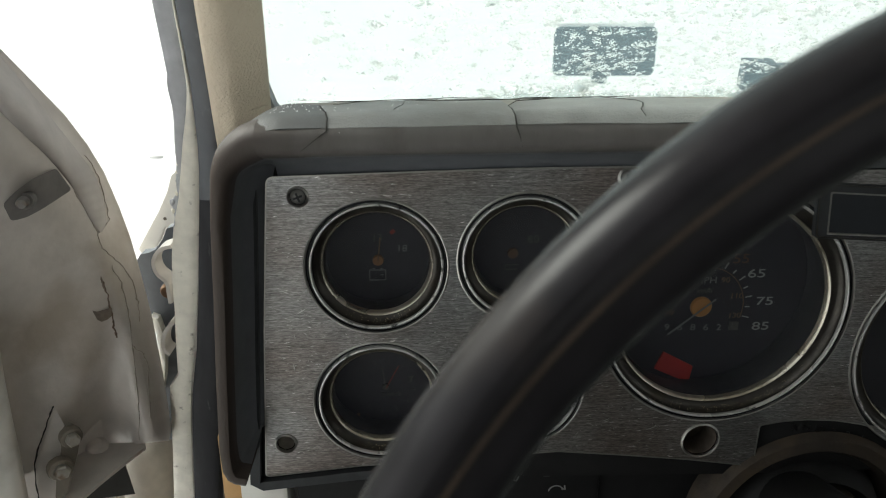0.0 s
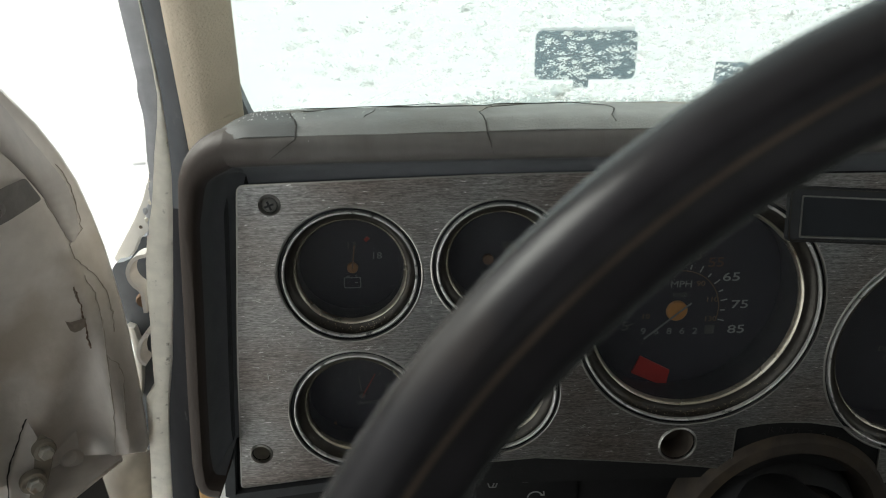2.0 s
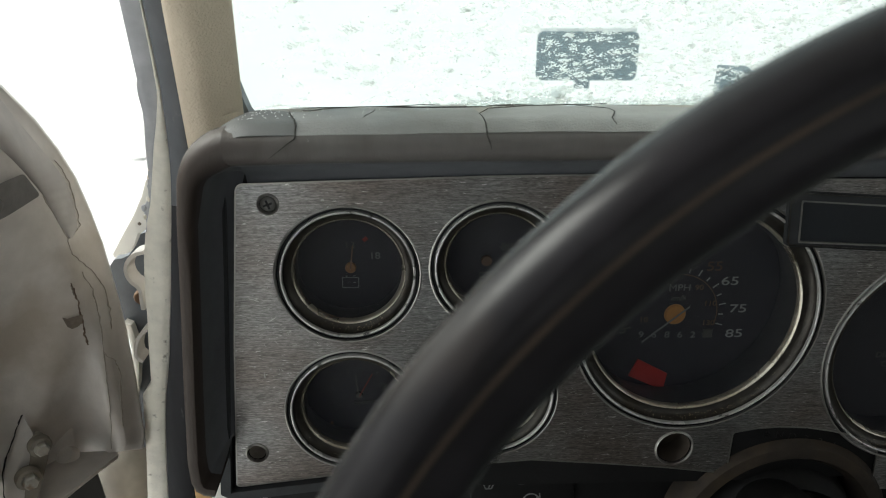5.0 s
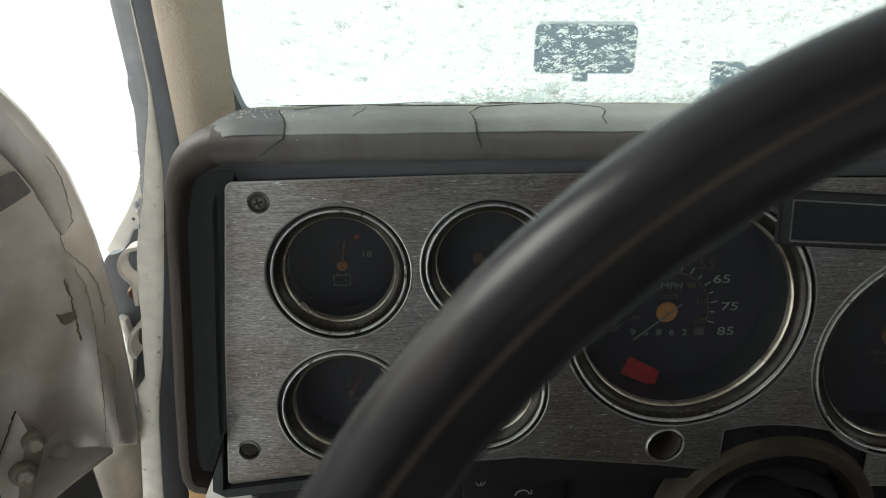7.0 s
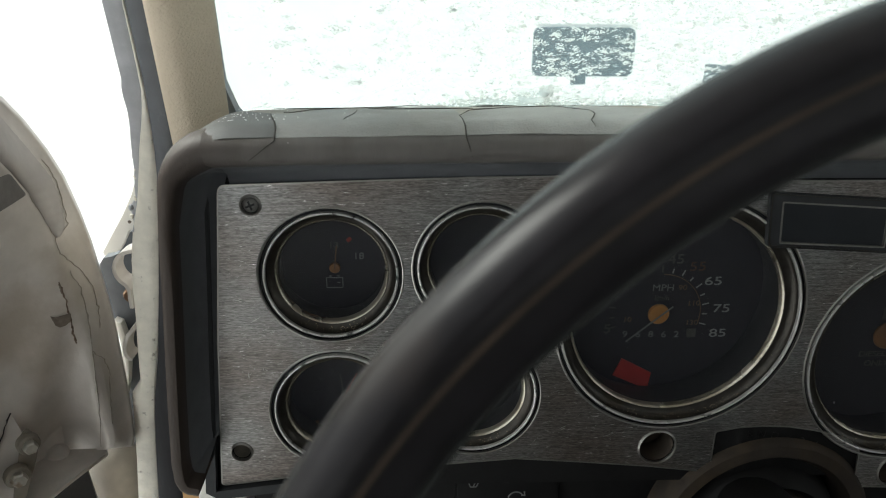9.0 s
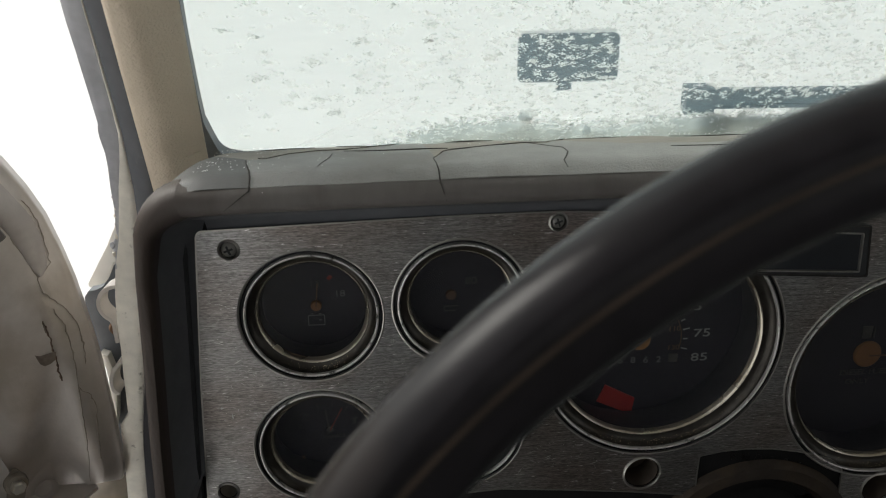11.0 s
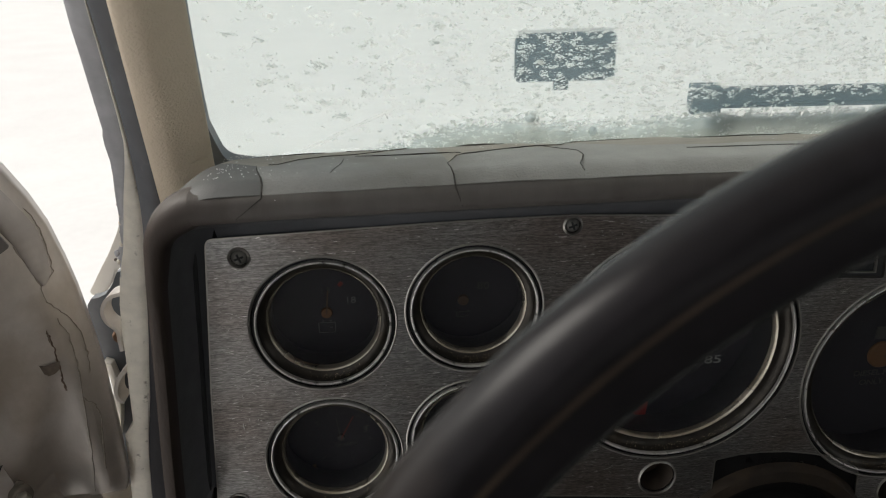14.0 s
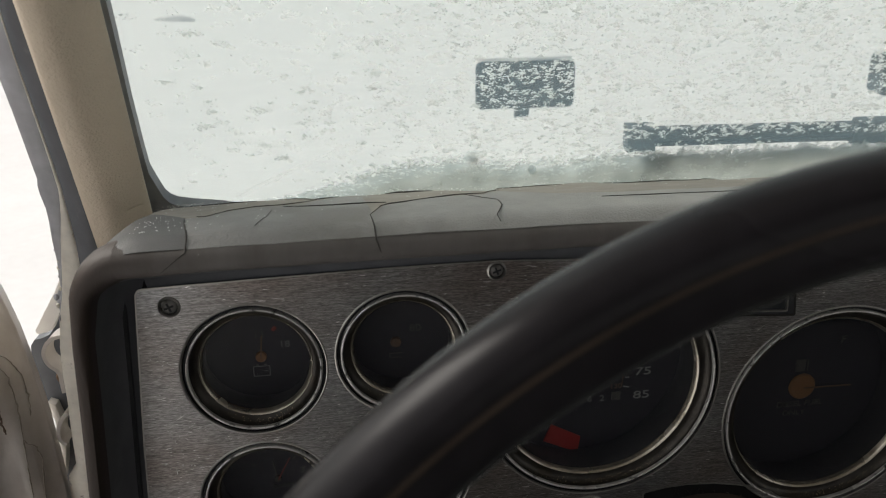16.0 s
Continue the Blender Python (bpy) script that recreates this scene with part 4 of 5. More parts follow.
for k in range(12):
    a = radians(30 * k + 8)
    bar(cx + 0.017 * math.sin(a), cz + 0.017 * math.cos(a), cx + 0.0195 * math.sin(a), cz + 0.0195 * math.cos(a), 0.0006, FY - 0.0004, PRINT_DIM, g, "hour_mark")
text("QUARTZ", 0.0034, (cx + 0.003, FY - 0.001, cz - 0.0055), PRINT_DIM, g, "small_print")
bar(-0.0322, 1.1120, -0.0318, 1.1185, 0.0018, FY - 0.0010, PRINT_ORANGE, g, "set_mark")
g = gauge("temperature_gauge", *GAUGES[3][1:], FY, "round temperature gauge with black face behind the wheel rim")
disc(0.0640, 1.1420, 0.0033, FY, PRINT_ORANGE, g)

g = gauge("speedometer", *GAUGES[4][1:], SY, "large round speedometer with black face and orange hub")
hx, hz = 0.1861, 1.1864
disc(hx, hz, 0.0068, SY, ORANGE, g)
bar(hx + 0.0080, hz + 0.0062, hx - 0.0205, hz - 0.0180, 0.0010, SY - 0.0030, PRINT_MID, g, "needle")
text("75", 0.0080, (0.2268, SY - 0.001, 1.1895), PRINT, g, squash=1.5)
text("85", 0.0080, (0.2268, SY - 0.001, 1.1720), PRINT, g, squash=1.5)
text("65", 0.0080, (0.2188, SY - 0.001, 1.2085), PRINT, g, squash=1.5)
text("55", 0.0088, (0.2075, SY - 0.001, 1.2185), DARK_ORANGE, g, squash=1.25)
text("45", 0.0088, (0.1930, SY - 0.001, 1.2235), PRINT_DIM, g, squash=1.25)
text("5", 0.0088, (0.1535, SY - 0.001, 1.1765), PRINT_DIM, g, squash=1.25)
text("MPH", 0.0062, (0.1870, SY - 0.001, 1.2045), PRINT_MID, g, "unit_print", squash=1.15)
text("km/h", 0.0048, (0.1870, SY - 0.001, 1.1975), PRINT_DIM, g, "unit_print")
for words, x, z in (("130", 0.2085, 1.1800), ("110", 0.2080, 1.1935), ("90", 0.1995, 1.2045), ("10", 0.1660, 1.1830)):
    text(words, 0.0050, (x, SY - 0.001, z), PRINT_ORANGE, g, squash=1.15)
for k in range(17):
    a = radians(197 - 13.2 * k)
    c, s = math.cos(a), math.sin(a)
    long = 0.0044 if k % 2 == 0 else 0.0030
    bar(hx + 0.0285 * c, hz + 0.0285 * s, hx + (0.0285 + long) * c, hz + (0.0285 + long) * s, 0.0007, SY - 0.0004, PRINT if k > 8 else PRINT_DIM, g, "tick")
for k in range(20):
    a0, a1 = radians(-15 + 5.2 * k), radians(-15 + 5.2 * (k + 1))
    bar(hx + 0.0272 * math.cos(a0), hz + 0.0272 * math.sin(a0), hx + 0.0272 * math.cos(a1), hz + 0.0272 * math.sin(a1), 0.0005, SY - 0.0004, PRINT_ORANGE, g, "scale_arc")
for k, ch in enumerate("96862"):
    text(ch, 0.0062, (0.1655 + 0.0085 * k, SY - 0.001, 1.1725 - 0.0002 * k), PRINT_MID, g, "odometer_digit", squash=1.2)
part("odometer_tenths", box(0.2062, 0.2122, SY - 0.0012, SY, 1.1695, 1.1755, 0.0003), PRINT_DIM, g)
bm = bmesh.new()
for dy in (0, -0.0012):
    for q in ((0.1655, 1.1550), (0.1858, 1.1440), (0.1843, 1.1318), (0.1604, 1.1430)):
        bm.verts.new((q[0], SY + dy, q[1]))
v = bm.verts[:]
bm.faces.new(v[4:8])
for k in range(4):
    bm.faces.new((v[k], v[(k + 1) % 4], v[4 + (k + 1) % 4], v[4 + k]))
part("brake_warning", bm, RED, g, "red warning window", smooth=False)

g = gauge("fuel_gauge", *GAUGES[5][1:], SY, "large round fuel gauge with black face and orange hub")
hx, hz = 0.3435, 1.1674
disc(hx, hz, 0.0095, SY, ORANGE_DIM, g)
bar(hx, hz, hx + 0.035, hz - 0.0005, 0.0010, SY - 0.0030, PRINT_ORANGE, g, "needle")
text("DIESEL FUEL", 0.0058, (0.3435, SY - 0.001, 1.1540), PRINT_DIM, g, "fuel_print", squash=1.1)
text("ONLY", 0.0058, (0.3400, SY - 0.001, 1.1470), PRINT_DIM, g, "fuel_print", squash=1.1)
text("F", 0.0075, (0.3690, SY - 0.001, 1.2010), PRINT_DIM, g, squash=1.2)
part("pump_symbol", box(0.3370, 0.3440, SY - 0.0008, SY, 1.1790, 1.1880, 0.0003), PRINT_DIM, g)
bar(0.3455, 1.1795, 0.3455, 1.1870, 0.0010, SY - 0.0004, PRINT_DIM, g, "pump_hose")

# pale dust caught on the lower collars
rng = random.Random(31)
verts, faces = [], []
for _, gx, gz, gr in GAUGES:
    for k in range(int(1600 * gr)):
        a = rng.gauss(-1.45, 0.38)
        q = gr - rng.uniform(0.0035, 0.0078)
        c = Vector((gx + q * math.cos(a), PLATE_Y + 0.0016, gz + q * math.sin(a)))
        s = rng.uniform(0.00012, 0.00035)
        b0 = len(verts)
        verts += [tuple(c + Vector(d) * s) for d in ((1, 0, 0), (0, 0, 1), (-1, 0, 0), (0, 0, -1), (0, -1, 0))]
        faces += [(b0, b0 + 1, b0 + 4), (b0 + 1, b0 + 2, b0 + 4), (b0 + 2, b0 + 3, b0 + 4), (b0 + 3, b0, b0 + 4)]
me = bpy.data.meshes.new("dust_grains")
me.from_pydata(verts, [], faces)
me.materials.append(mat("tan_dust", (0.30, 0.245, 0.165), 0.9, 0, 0.3, 200))
tagged(new("dust_grains", me), "tan dust grains caught in the gauge rims", "dust", kind="stuff")

# blank display window in the plate
disp = thing("display_window", (0.265, PLATE_Y, 1.242), "black rectangular display window with a raised frame", "display")
outer = [(0.2270, 1.2457), (0.3020, 1.2408), (0.2984, 1.2727), (0.2241, 1.2775)]
inner = [(0.2337, 1.2479), (0.2961, 1.2445), (0.2944, 1.2681), (0.2315, 1.2721)]


def inset(quad, d):
    cx, cz = sum(q[0] for q in quad) / 4, sum(q[1] for q in quad) / 4
    return [(x + (d if x < cx else -d), z + (d if z < cz else -d)) for x, z in quad]


part("frame", slab(rounded(outer, 0.002), [rounded(inner, 0.001)], PLATE_Y - 0.0042, PLATE_Y - 0.0008), BLACK, disp)
part("outer_lip", slab(rounded(inset(outer, 0.0006), 0.002), [rounded(inset(outer, 0.0012), 0.002)], PLATE_Y - 0.0046, PLATE_Y - 0.003), DULL_CHROME, disp, "thin worn metal line")
part("inner_lip", slab(rounded(inset(inner, -0.0002), 0.001), [rounded(inset(inner, 0.0007), 0.001)], PLATE_Y - 0.0046, PLATE_Y - 0.002), ALU_EDGE, disp, "thin worn metal lip")
part("window", slab(inset(inner, -0.0004), [], PLATE_Y - 0.0030, PLATE_Y - 0.0014), WINDOW_BLACK, disp)

# ---- padded brow round the cluster ----
pad = thing("dash_pad", (0.3, 0.36, 1.3), "cracked grey vinyl dash pad with brown worn front", "dash pad")
top_z = 1.3200
line = [(0.80, top_z - 0.002), (0.5, top_z), (0.3, top_z), (0.15, top_z), (0.05, top_z - 0.0005), (-0.03, top_z - 0.0012), (-0.055, top_z - 0.002)]
for k in range(1, 11):
    a = radians(90 + 90 * k / 10)
    line.append((-0.0645 + 0.0285 * math.cos(a), 1.2895 + 0.0285 * math.sin(a)))
line += [(-0.0945, 1.27), (-0.0972, 1.23), (-0.1010, 1.18), (-0.1035, 1.14), (-0.1030, 1.128)]
line += [(-0.1005, 1.1215), (-0.096, 1.1180), (-0.090, 1.1165)]


def along(pts, x):
    for (x0, y0), (x1, y1) in zip(pts, pts[1:]):
        if x <= x1:
            return y0 + (y1 - y0) * (x - x0) / (x1 - x0)
    return pts[-1][1]


def brow_rows(line, prof, y0):
    """Carries the brow's profile, pairs of (inward, depth), along the line; it grows narrower down the side."""
    rows = []
    for i, (x, z) in enumerate(line):
        a, b = Vector(line[max(0, i - 1)]), Vector(line[min(len(line) - 1, i + 1)])
        t = (b - a).normalized()
        inward = Vector((-t.y, t.x))
        k = min(1, max(0, (1.315 - z) / 0.04))
        k = k * k * (3 - 2 * k)
        def near(s):
            side = along([(0, 0), (0.005, 0.0022), (0.0085, 0.0046), (0.0125, 0.0076), (0.0155, 0.0085), (0.0195, 0.0090)], s) if s <= 0.0195 else 0.0090 + (s - 0.0195) * 0.74
            return s + (side - s) * k

        rows.append([(x + inward.x * near(s), y0 + d, z + inward.y * near(s)) for s, d in prof])
    return rows


def skin(rows):
    bm = bmesh.new()
    vs = [[bm.verts.new(p) for p in r] for r in rows]
    for a, b in zip(vs, vs[1:]):
        for k in range(len(a) - 1):
            bm.faces.new((a[k], a[k + 1], b[k + 1], b[k]))
    return bm


FRONT = [(0.020, 0.060), (0.004, 0.030), (0.0006, 0.010), (0.0006, 0.006), (0.0022, -0.001), (0.0050, -0.0050), (0.0085, -0.0065), (0.0125, -0.0060), (0.0155, -0.0030), (0.0175, 0.002), (0.0195, 0.008)]
brow = brow_rows(line, FRONT, 0.334)
turn = next(i for i, (x, z) in enumerate(line) if x < -0.0660)
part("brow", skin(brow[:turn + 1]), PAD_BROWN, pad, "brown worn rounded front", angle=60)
part("brow_side", skin(brow[turn:]), PAD_BROWN, pad, "darker reddish brown side of the brow", angle=60)
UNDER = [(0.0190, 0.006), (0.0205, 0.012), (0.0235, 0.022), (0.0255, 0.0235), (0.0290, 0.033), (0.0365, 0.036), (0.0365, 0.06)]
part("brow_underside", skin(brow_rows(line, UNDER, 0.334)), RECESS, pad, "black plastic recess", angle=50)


def pad_back(x):
    """The torn back edge of the pad."""
    pts = [(-0.2, 0.402), (-0.06, 0.408), (-0.041, 0.411), (-0.026, 0.416), (0.005, 0.417), (0.015, 0.414), (0.02, 0.409), (0.035, 0.413), (0.05, 0.409), (0.067, 0.417), (0.0875, 0.416), (0.115, 0.405), (0.123, 0.403), (0.129, 0.411), (0.151, 0.413), (0.183, 0.421), (0.193, 0.420), (0.1955, 0.411), (0.22, 0.408), (0.232, 0.411), (0.25, 0.406), (0.26, 0.411), (0.264, 0.400), (0.30, 0.402), (1.0, 0.402)]
    return along(pts, x) + 0.0014 * noise.noise((x * 75, 0, 0)) + 0.0012 * noise.noise((x * 260, 1, 0))


def cap_back(x):
    """Where the grey vinyl cap has torn off the tan base."""
    pts = [(-0.2, 0.36), (-0.06, 0.372), (-0.0425, 0.368), (-0.0415, 0.366), (-0.0321, 0.366), (-0.0225, 0.378), (-0.0088, 0.3845), (0.0057, 0.385), (0.0174, 0.390), (0.0232, 0.395), (0.0354, 0.401), (0.0480, 0.397), (0.0500, 0.378), (0.0512, 0.349), (0.0539, 0.3565), (0.0572, 0.366), (0.0619, 0.370), (0.0803, 0.376), (0.0964, 0.383), (0.1154, 0.3845), (0.1195, 0.390), (0.1262, 0.392), (0.132, 0.384), (0.16, 0.374), (0.2, 0.370), (1.0, 0.368)]
    return along(pts, x)


def pad_surface(x, y, lift):
    v = (y - 0.3335) / 0.12
    left = max(0, -0.056 - x) / 0.032
    front = max(0, 0.3395 - y) / 0.009
    return x, y, top_z + lift - 0.002 * min(1, max(0, (0.08 - x) / 0.135)) - 0.0036 * front * front + 0.0010 * math.sin(min(1, v) * 3.1) - 0.012 * v * v + 0.0006 * noise.noise((x * 30, y * 30, 1)) - 0.016 * left * left


def pad_base(u, v):
    x = -0.088 + 0.9 * u
    return pad_surface(x, 0.345 + (pad_back(x) - 0.345) * v, 0.0006)


def split(y):
    """How far the split beside the corner leans to the right towards the front."""
    return along([(0.33, 0.0062), (0.340, 0.0048), (0.352, 0.0018), (0.366, -0.0006), (0.5, -0.0006)], y)


def pad_cap(u, v):
    x = -0.0412 + 0.853 * u
    y = 0.3305 + (cap_back(x) - 0.3305) * v
    return pad_surface(x + split(y) * max(0, 1 - (x + 0.0412) / 0.03), y, 0.0003 + 0.0015 * min(1, v / 0.25))


part("pad_base", thick(grid(pad_base, 260, 16), 0.003), PAD_TAN, pad, "sun bleached tan base with a torn back edge")
part("pad_cap", thick(grid(pad_cap, 420, 16), 0.0011), PAD, pad, "faded grey vinyl cap, split and lifting")


def corner_cap(u, v):
    x = -0.0885 + 0.0471 * u
    y = 0.3305 + (cap_back(x) + 0.03 * (1 - u) - 0.3305) * v
    return pad_surface(x + split(y) * u * u * u, y, 0.0003 + 0.0013 * min(1, v / 0.25))


part("corner_cap", thick(grid(corner_cap, 40, 16), 0.0011), PAD_CORNER, pad, "darker grained vinyl at the rounded corner")


def top_at(x, y):
    v = (y - 0.3335) / 0.12
    return top_z + 0.0022 - 0.002 * min(1, max(0, (0.08 - x) / 0.135)) + 0.0010 * math.sin(min(1, v) * 3.1) - 0.012 * v * v - 0.0036 * (max(0, 0.3395 - y) / 0.009) ** 2


def crack(pts, w):
    """A dark split in the vinyl, wider in its middle, with a lifted edge."""
    bm = bmesh.new()
    n = len(pts)
    lines = []
    for i, p in enumerate(pts):
        p = Vector(p)
        t = (Vector(pts[min(n - 1, i + 1)]) - Vector(pts[max(0, i - 1)])).normalized()
        up = Vector((0, -0.55, 0.83))
        s = t.cross(up).normalized() * w * 0.6 * (0.25 + 0.75 * math.sin(math.pi * (i + 0.5) / n))
        lines.append([bm.verts.new(p - s), bm.verts.new(p + up * 0.0003), bm.verts.new(p + s)])
    for a, b in zip(lines, lines[1:]):
        for k in range(2):
            bm.faces.new((a[k], a[k + 1], b[k + 1], b[k]))
    return part("crack", bm, CRACK, pad, "dark split in the vinyl")


def on_top(*pts):
    return [(x, y, top_at(x, y)) for x, y in pts]


def on_front(*pts):
    """Points on the brown front: (x, drop from the crest)."""
    out = []
    for x, d in pts:
        for (s0, d0), (s1, d1) in zip(FRONT[3:], FRONT[4:]):
            if s0 <= d <= s1:
                out.append((x, 0.334 + d0 + (d1 - d0) * (d - s0) / (s1 - s0) - 0.0005, top_z - 0.002 * min(1, max(0, (0.08 - x) / 0.135)) - d))
    return out


crack(on_top((-0.0420, 0.366), (-0.0412, 0.360), (-0.0395, 0.352), (-0.0365, 0.340), (-0.0352, 0.3335)) + on_front((-0.0356, 0.0046), (-0.0385, 0.0065), (-0.0425, 0.0095), (-0.0475, 0.0135)), 0.0007)
crack(on_top((0.0005, 0.372), (-0.0005, 0.360), (-0.0040, 0.348), (-0.0048, 0.342)), 0.0004)
crack(on_top((0.0508, 0.349), (0.0516, 0.340), (0.0522, 0.3335)) + on_front((0.0526, 0.0046), (0.0538, 0.008), (0.0555, 0.0135)), 0.0006)
crack(on_top((0.0508, 0.349), (0.0539, 0.3565), (0.0572, 0.366), (0.0619, 0.370), (0.0700, 0.3722), (0.0803, 0.376), (0.0880, 0.3795), (0.0964, 0.383), (0.1028, 0.3845), (0.1154, 0.3845), (0.1195, 0.390), (0.1262, 0.392)), 0.0008)
crack(on_top((0.1028, 0.3845), (0.1085, 0.3770), (0.1133, 0.371), (0.1173, 0.367), (0.1191, 0.365)), 0.0004)
crack(on_top((0.1175, 0.3668), (0.1191, 0.365), (0.1193, 0.359), (0.1190, 0.3535), (0.1158, 0.344), (0.1130, 0.3375), (0.1138, 0.332)), 0.0006)
crack(on_top((0.175, 0.3605), (0.1812, 0.3605), (0.2044, 0.3595), (0.2372, 0.358), (0.26, 0.358)), 0.0006)
crack(on_top((0.0061, 0.379), (0.0180, 0.3768), (0.0324, 0.3755), (0.0420, 0.3757), (0.053, 0.375), (0.0604, 0.373)), 0.0008)
crack(on_top((-0.0363, 0.367), (-0.0321, 0.3665), (-0.0225, 0.378), (-0.0088, 0.3845), (0.0057, 0.385), (0.0174, 0.390), (0.0232, 0.395), (0.0354, 0.401)), 0.0006)

for x0, x1, w in ((-0.048, -0.012, 0.0007), (0.0, 0.034, 0.0006), (0.062, 0.09, 0.0012), (0.127, 0.17, 0.0006), (0.195, 0.262, 0.0008)):
    xs = [x0 + (x1 - x0) * k / 14 for k in range(15)]
    crack([(x, y, z - 0.0013) for x, y, z in on_top(*[(x, pad_back(x) - 0.0015 + 0.0015 * noise.noise((x * 90, 7, 0))) for x in xs])], w)

# specks of snow melt and dust on the pad's corner
rng = random.Random(9)
verts, faces = [], []
for k in range(330):
    x = -0.064 + abs(rng.gauss(0, 0.026)) if k < 130 else rng.uniform(-0.06, 0.28)
    y = rng.uniform(0.342, 0.372) if k < 70 else pad_back(x) - rng.expovariate(1 / 0.010) - 0.002
    c = Vector((x, y, top_at(x, y) + 0.0002 - (0.016 * (max(0, -0.056 - x) / 0.032) ** 2)))
    s = rng.uniform(0.00016, 0.00042)
    b0 = len(verts)
    verts += [tuple(c + Vector(d) * s) for d in ((1, 0, 0), (0, 1, 0), (-1, 0, 0), (0, -1, 0), (0, 0, 1))]
    faces += [(b0, b0 + 1, b0 + 4), (b0 + 1, b0 + 2, b0 + 4), (b0 + 2, b0 + 3, b0 + 4), (b0 + 3, b0, b0 + 4)]
me = bpy.data.meshes.new("snow_specks")
me.from_pydata(verts, [], faces)
me.materials.append(DUST)
tagged(new("snow_specks", me), "fine white specks of snow on the dash pad", "snow specks", kind="stuff")

# lower dash top in front of the glass
tagged(part("dash_top", box(-0.10, 1.4, 0.43, 0.595, 1.235, 1.258, 0.004), PAD_TAN), "sun bleached tan dash top under the windshield", "dash top", kind="structure")
tagged(part("dash_body", box(-0.075, 1.45, 0.43, 0.60, 0.95, 1.235, 0.004), CAB_DARK), "dark dashboard body behind the cluster", "dashboard", kind="structure")

# ---- below the plate ----
low = thing("lower_dash", (0.05, 0.38, 0.9), "black lower dashboard with wiper switch panel", "lower dash", kind="structure")
part("lower_panel", box(-0.075, 0.45, 0.398, 0.41, 0.85, 1.10, 0.003), LOW_BLACK, low)
sw = thing("wiper_switch", (0.09, 0.378, 1.07), "black wiper switch panel with white symbols", "switch")
part("switch_plate", box(0.058, 0.128, 0.393, 0.400, 1.035, 1.1025, 0.002), LOW_BLACK, sw)
part("slider_slot", box(0.087, 0.117, 0.3915, 0.3935, 1.0740, 1.0780, 0.001), FACE, sw)
part("slider_knob", box(0.088, 0.093, 0.387, 0.3935, 1.0732, 1.0788, 0.001), BLACK, sw)
for k in range(8):
    a0, a1 = radians(170 - 18 * k), radians(170 - 18 * (k + 1))
    bar(0.0985 + 0.0052 * math.cos(a0), 1.0565 + 0.0052 * math.sin(a0), 0.0985 + 0.0052 * math.cos(a1), 1.0565 + 0.0052 * math.sin(a1), 0.0008, 0.3928, PRINT, sw, "arrow")
bar(0.1022, 1.0588, 0.1050, 1.0588, 0.0008, 0.3928, PRINT, sw, "arrow_tip")
bar(0.1042, 1.0618, 0.1046, 1.0586, 0.0008, 0.3928, PRINT, sw, "arrow_tip")
for a in ((0.0655, 1.0725, 0.0735, 1.0725), (0.0655, 1.0725, 0.0675, 1.067), (0.0735, 1.0725, 0.0715, 1.067), (0.0675, 1.067, 0.0715, 1.067), (0.0695, 1.0675, 0.0725, 1.0755)):
    bar(*a, 0.0008, 0.3928, PRINT_MID, sw, "wash_symbol")
tagged(part("kick_trim", box(-0.131, -0.112, 0.42, 0.45, 0.85, 1.09, 0.004), OCHRE), "orange tan kick panel trim below the pad", "trim", kind="structure")
tagged(part("kick_panel", box(-0.140, -0.08, 0.505, 0.53, 0.5, 1.20, 0.004), CAB_DARK), "dark cowl side panel below the dash", "panel", kind="structure")
tagged(part("dash_end", box(-0.112, -0.080, 0.395, 0.42, 0.85, 1.10, 0.004), WHITE), "white painted dash end bracket below the panel", "bracket", kind="structure")

# ---- steering column ----
col = thing("steering_column", (0.262, 0.35, 1.045), "dusty brown steering column collar with gear indicator", "steering column")
cc = (0.2590, 0.372, 1.0412)
part("gear_window", slab([(0.2185, 1.121), (0.2466, 1.1250), (0.2818, 1.1213), (0.3000, 1.1150), (0.3000, 1.0960), (0.275, 1.108), (0.2466, 1.111), (0.2195, 1.106)][::-1], [], 0.3705, 0.374), LOW_BLACK, col, "dark gear indicator strip")
for ch, x, z, turn_ in (("R", 0.2409, 1.1184, 2), ("N", 0.2487, 1.1178, -3), ("D", 0.2573, 1.1166, -9), ("3", 0.2663, 1.1145, -15), ("2", 0.2759, 1.1119, -20), ("1", 0.2855, 1.1086, -25)):
    text(ch, 0.0066, (x, 0.3700, z), PRINT_DIM, col, "gear_letter", turn=turn_, squash=1.15)
part("outer_collar", lathe([(0.0755, 0.012), (0.0738, -0.003), (0.0700, -0.0072), (0.0625, -0.0075), (0.0585, -0.002), (0.056, 0.02)], cc, 96), DUSTY, col)
part("inner_collar", lathe([(0.0565, 0.02), (0.0540, 0.004), (0.050, -0.008), (0.044, -0.014), (0.038, -0.006)], cc, 96), LOW_BLACK, col, "black inner collar")
part("inner_bowl", lathe([(0.0390, -0.004), (0.0385, -0.026), (0.0360, -0.038), (0.031, -0.042), (0.027, 0.0)], cc, 72), DUSTY, col)
WC = Vector((0.1788, 0.0944, 1.1834))
end = Vector((0.2570, 0.40, 1.045))
part("column_tube", sweep([WC + (end - WC) * t for t in (0.12, 0.3, 0.6, 0.8, 1.0)], circle(0, 0, 0.026, 32), up=(0, 0, 1)), LOW_BLACK, col)

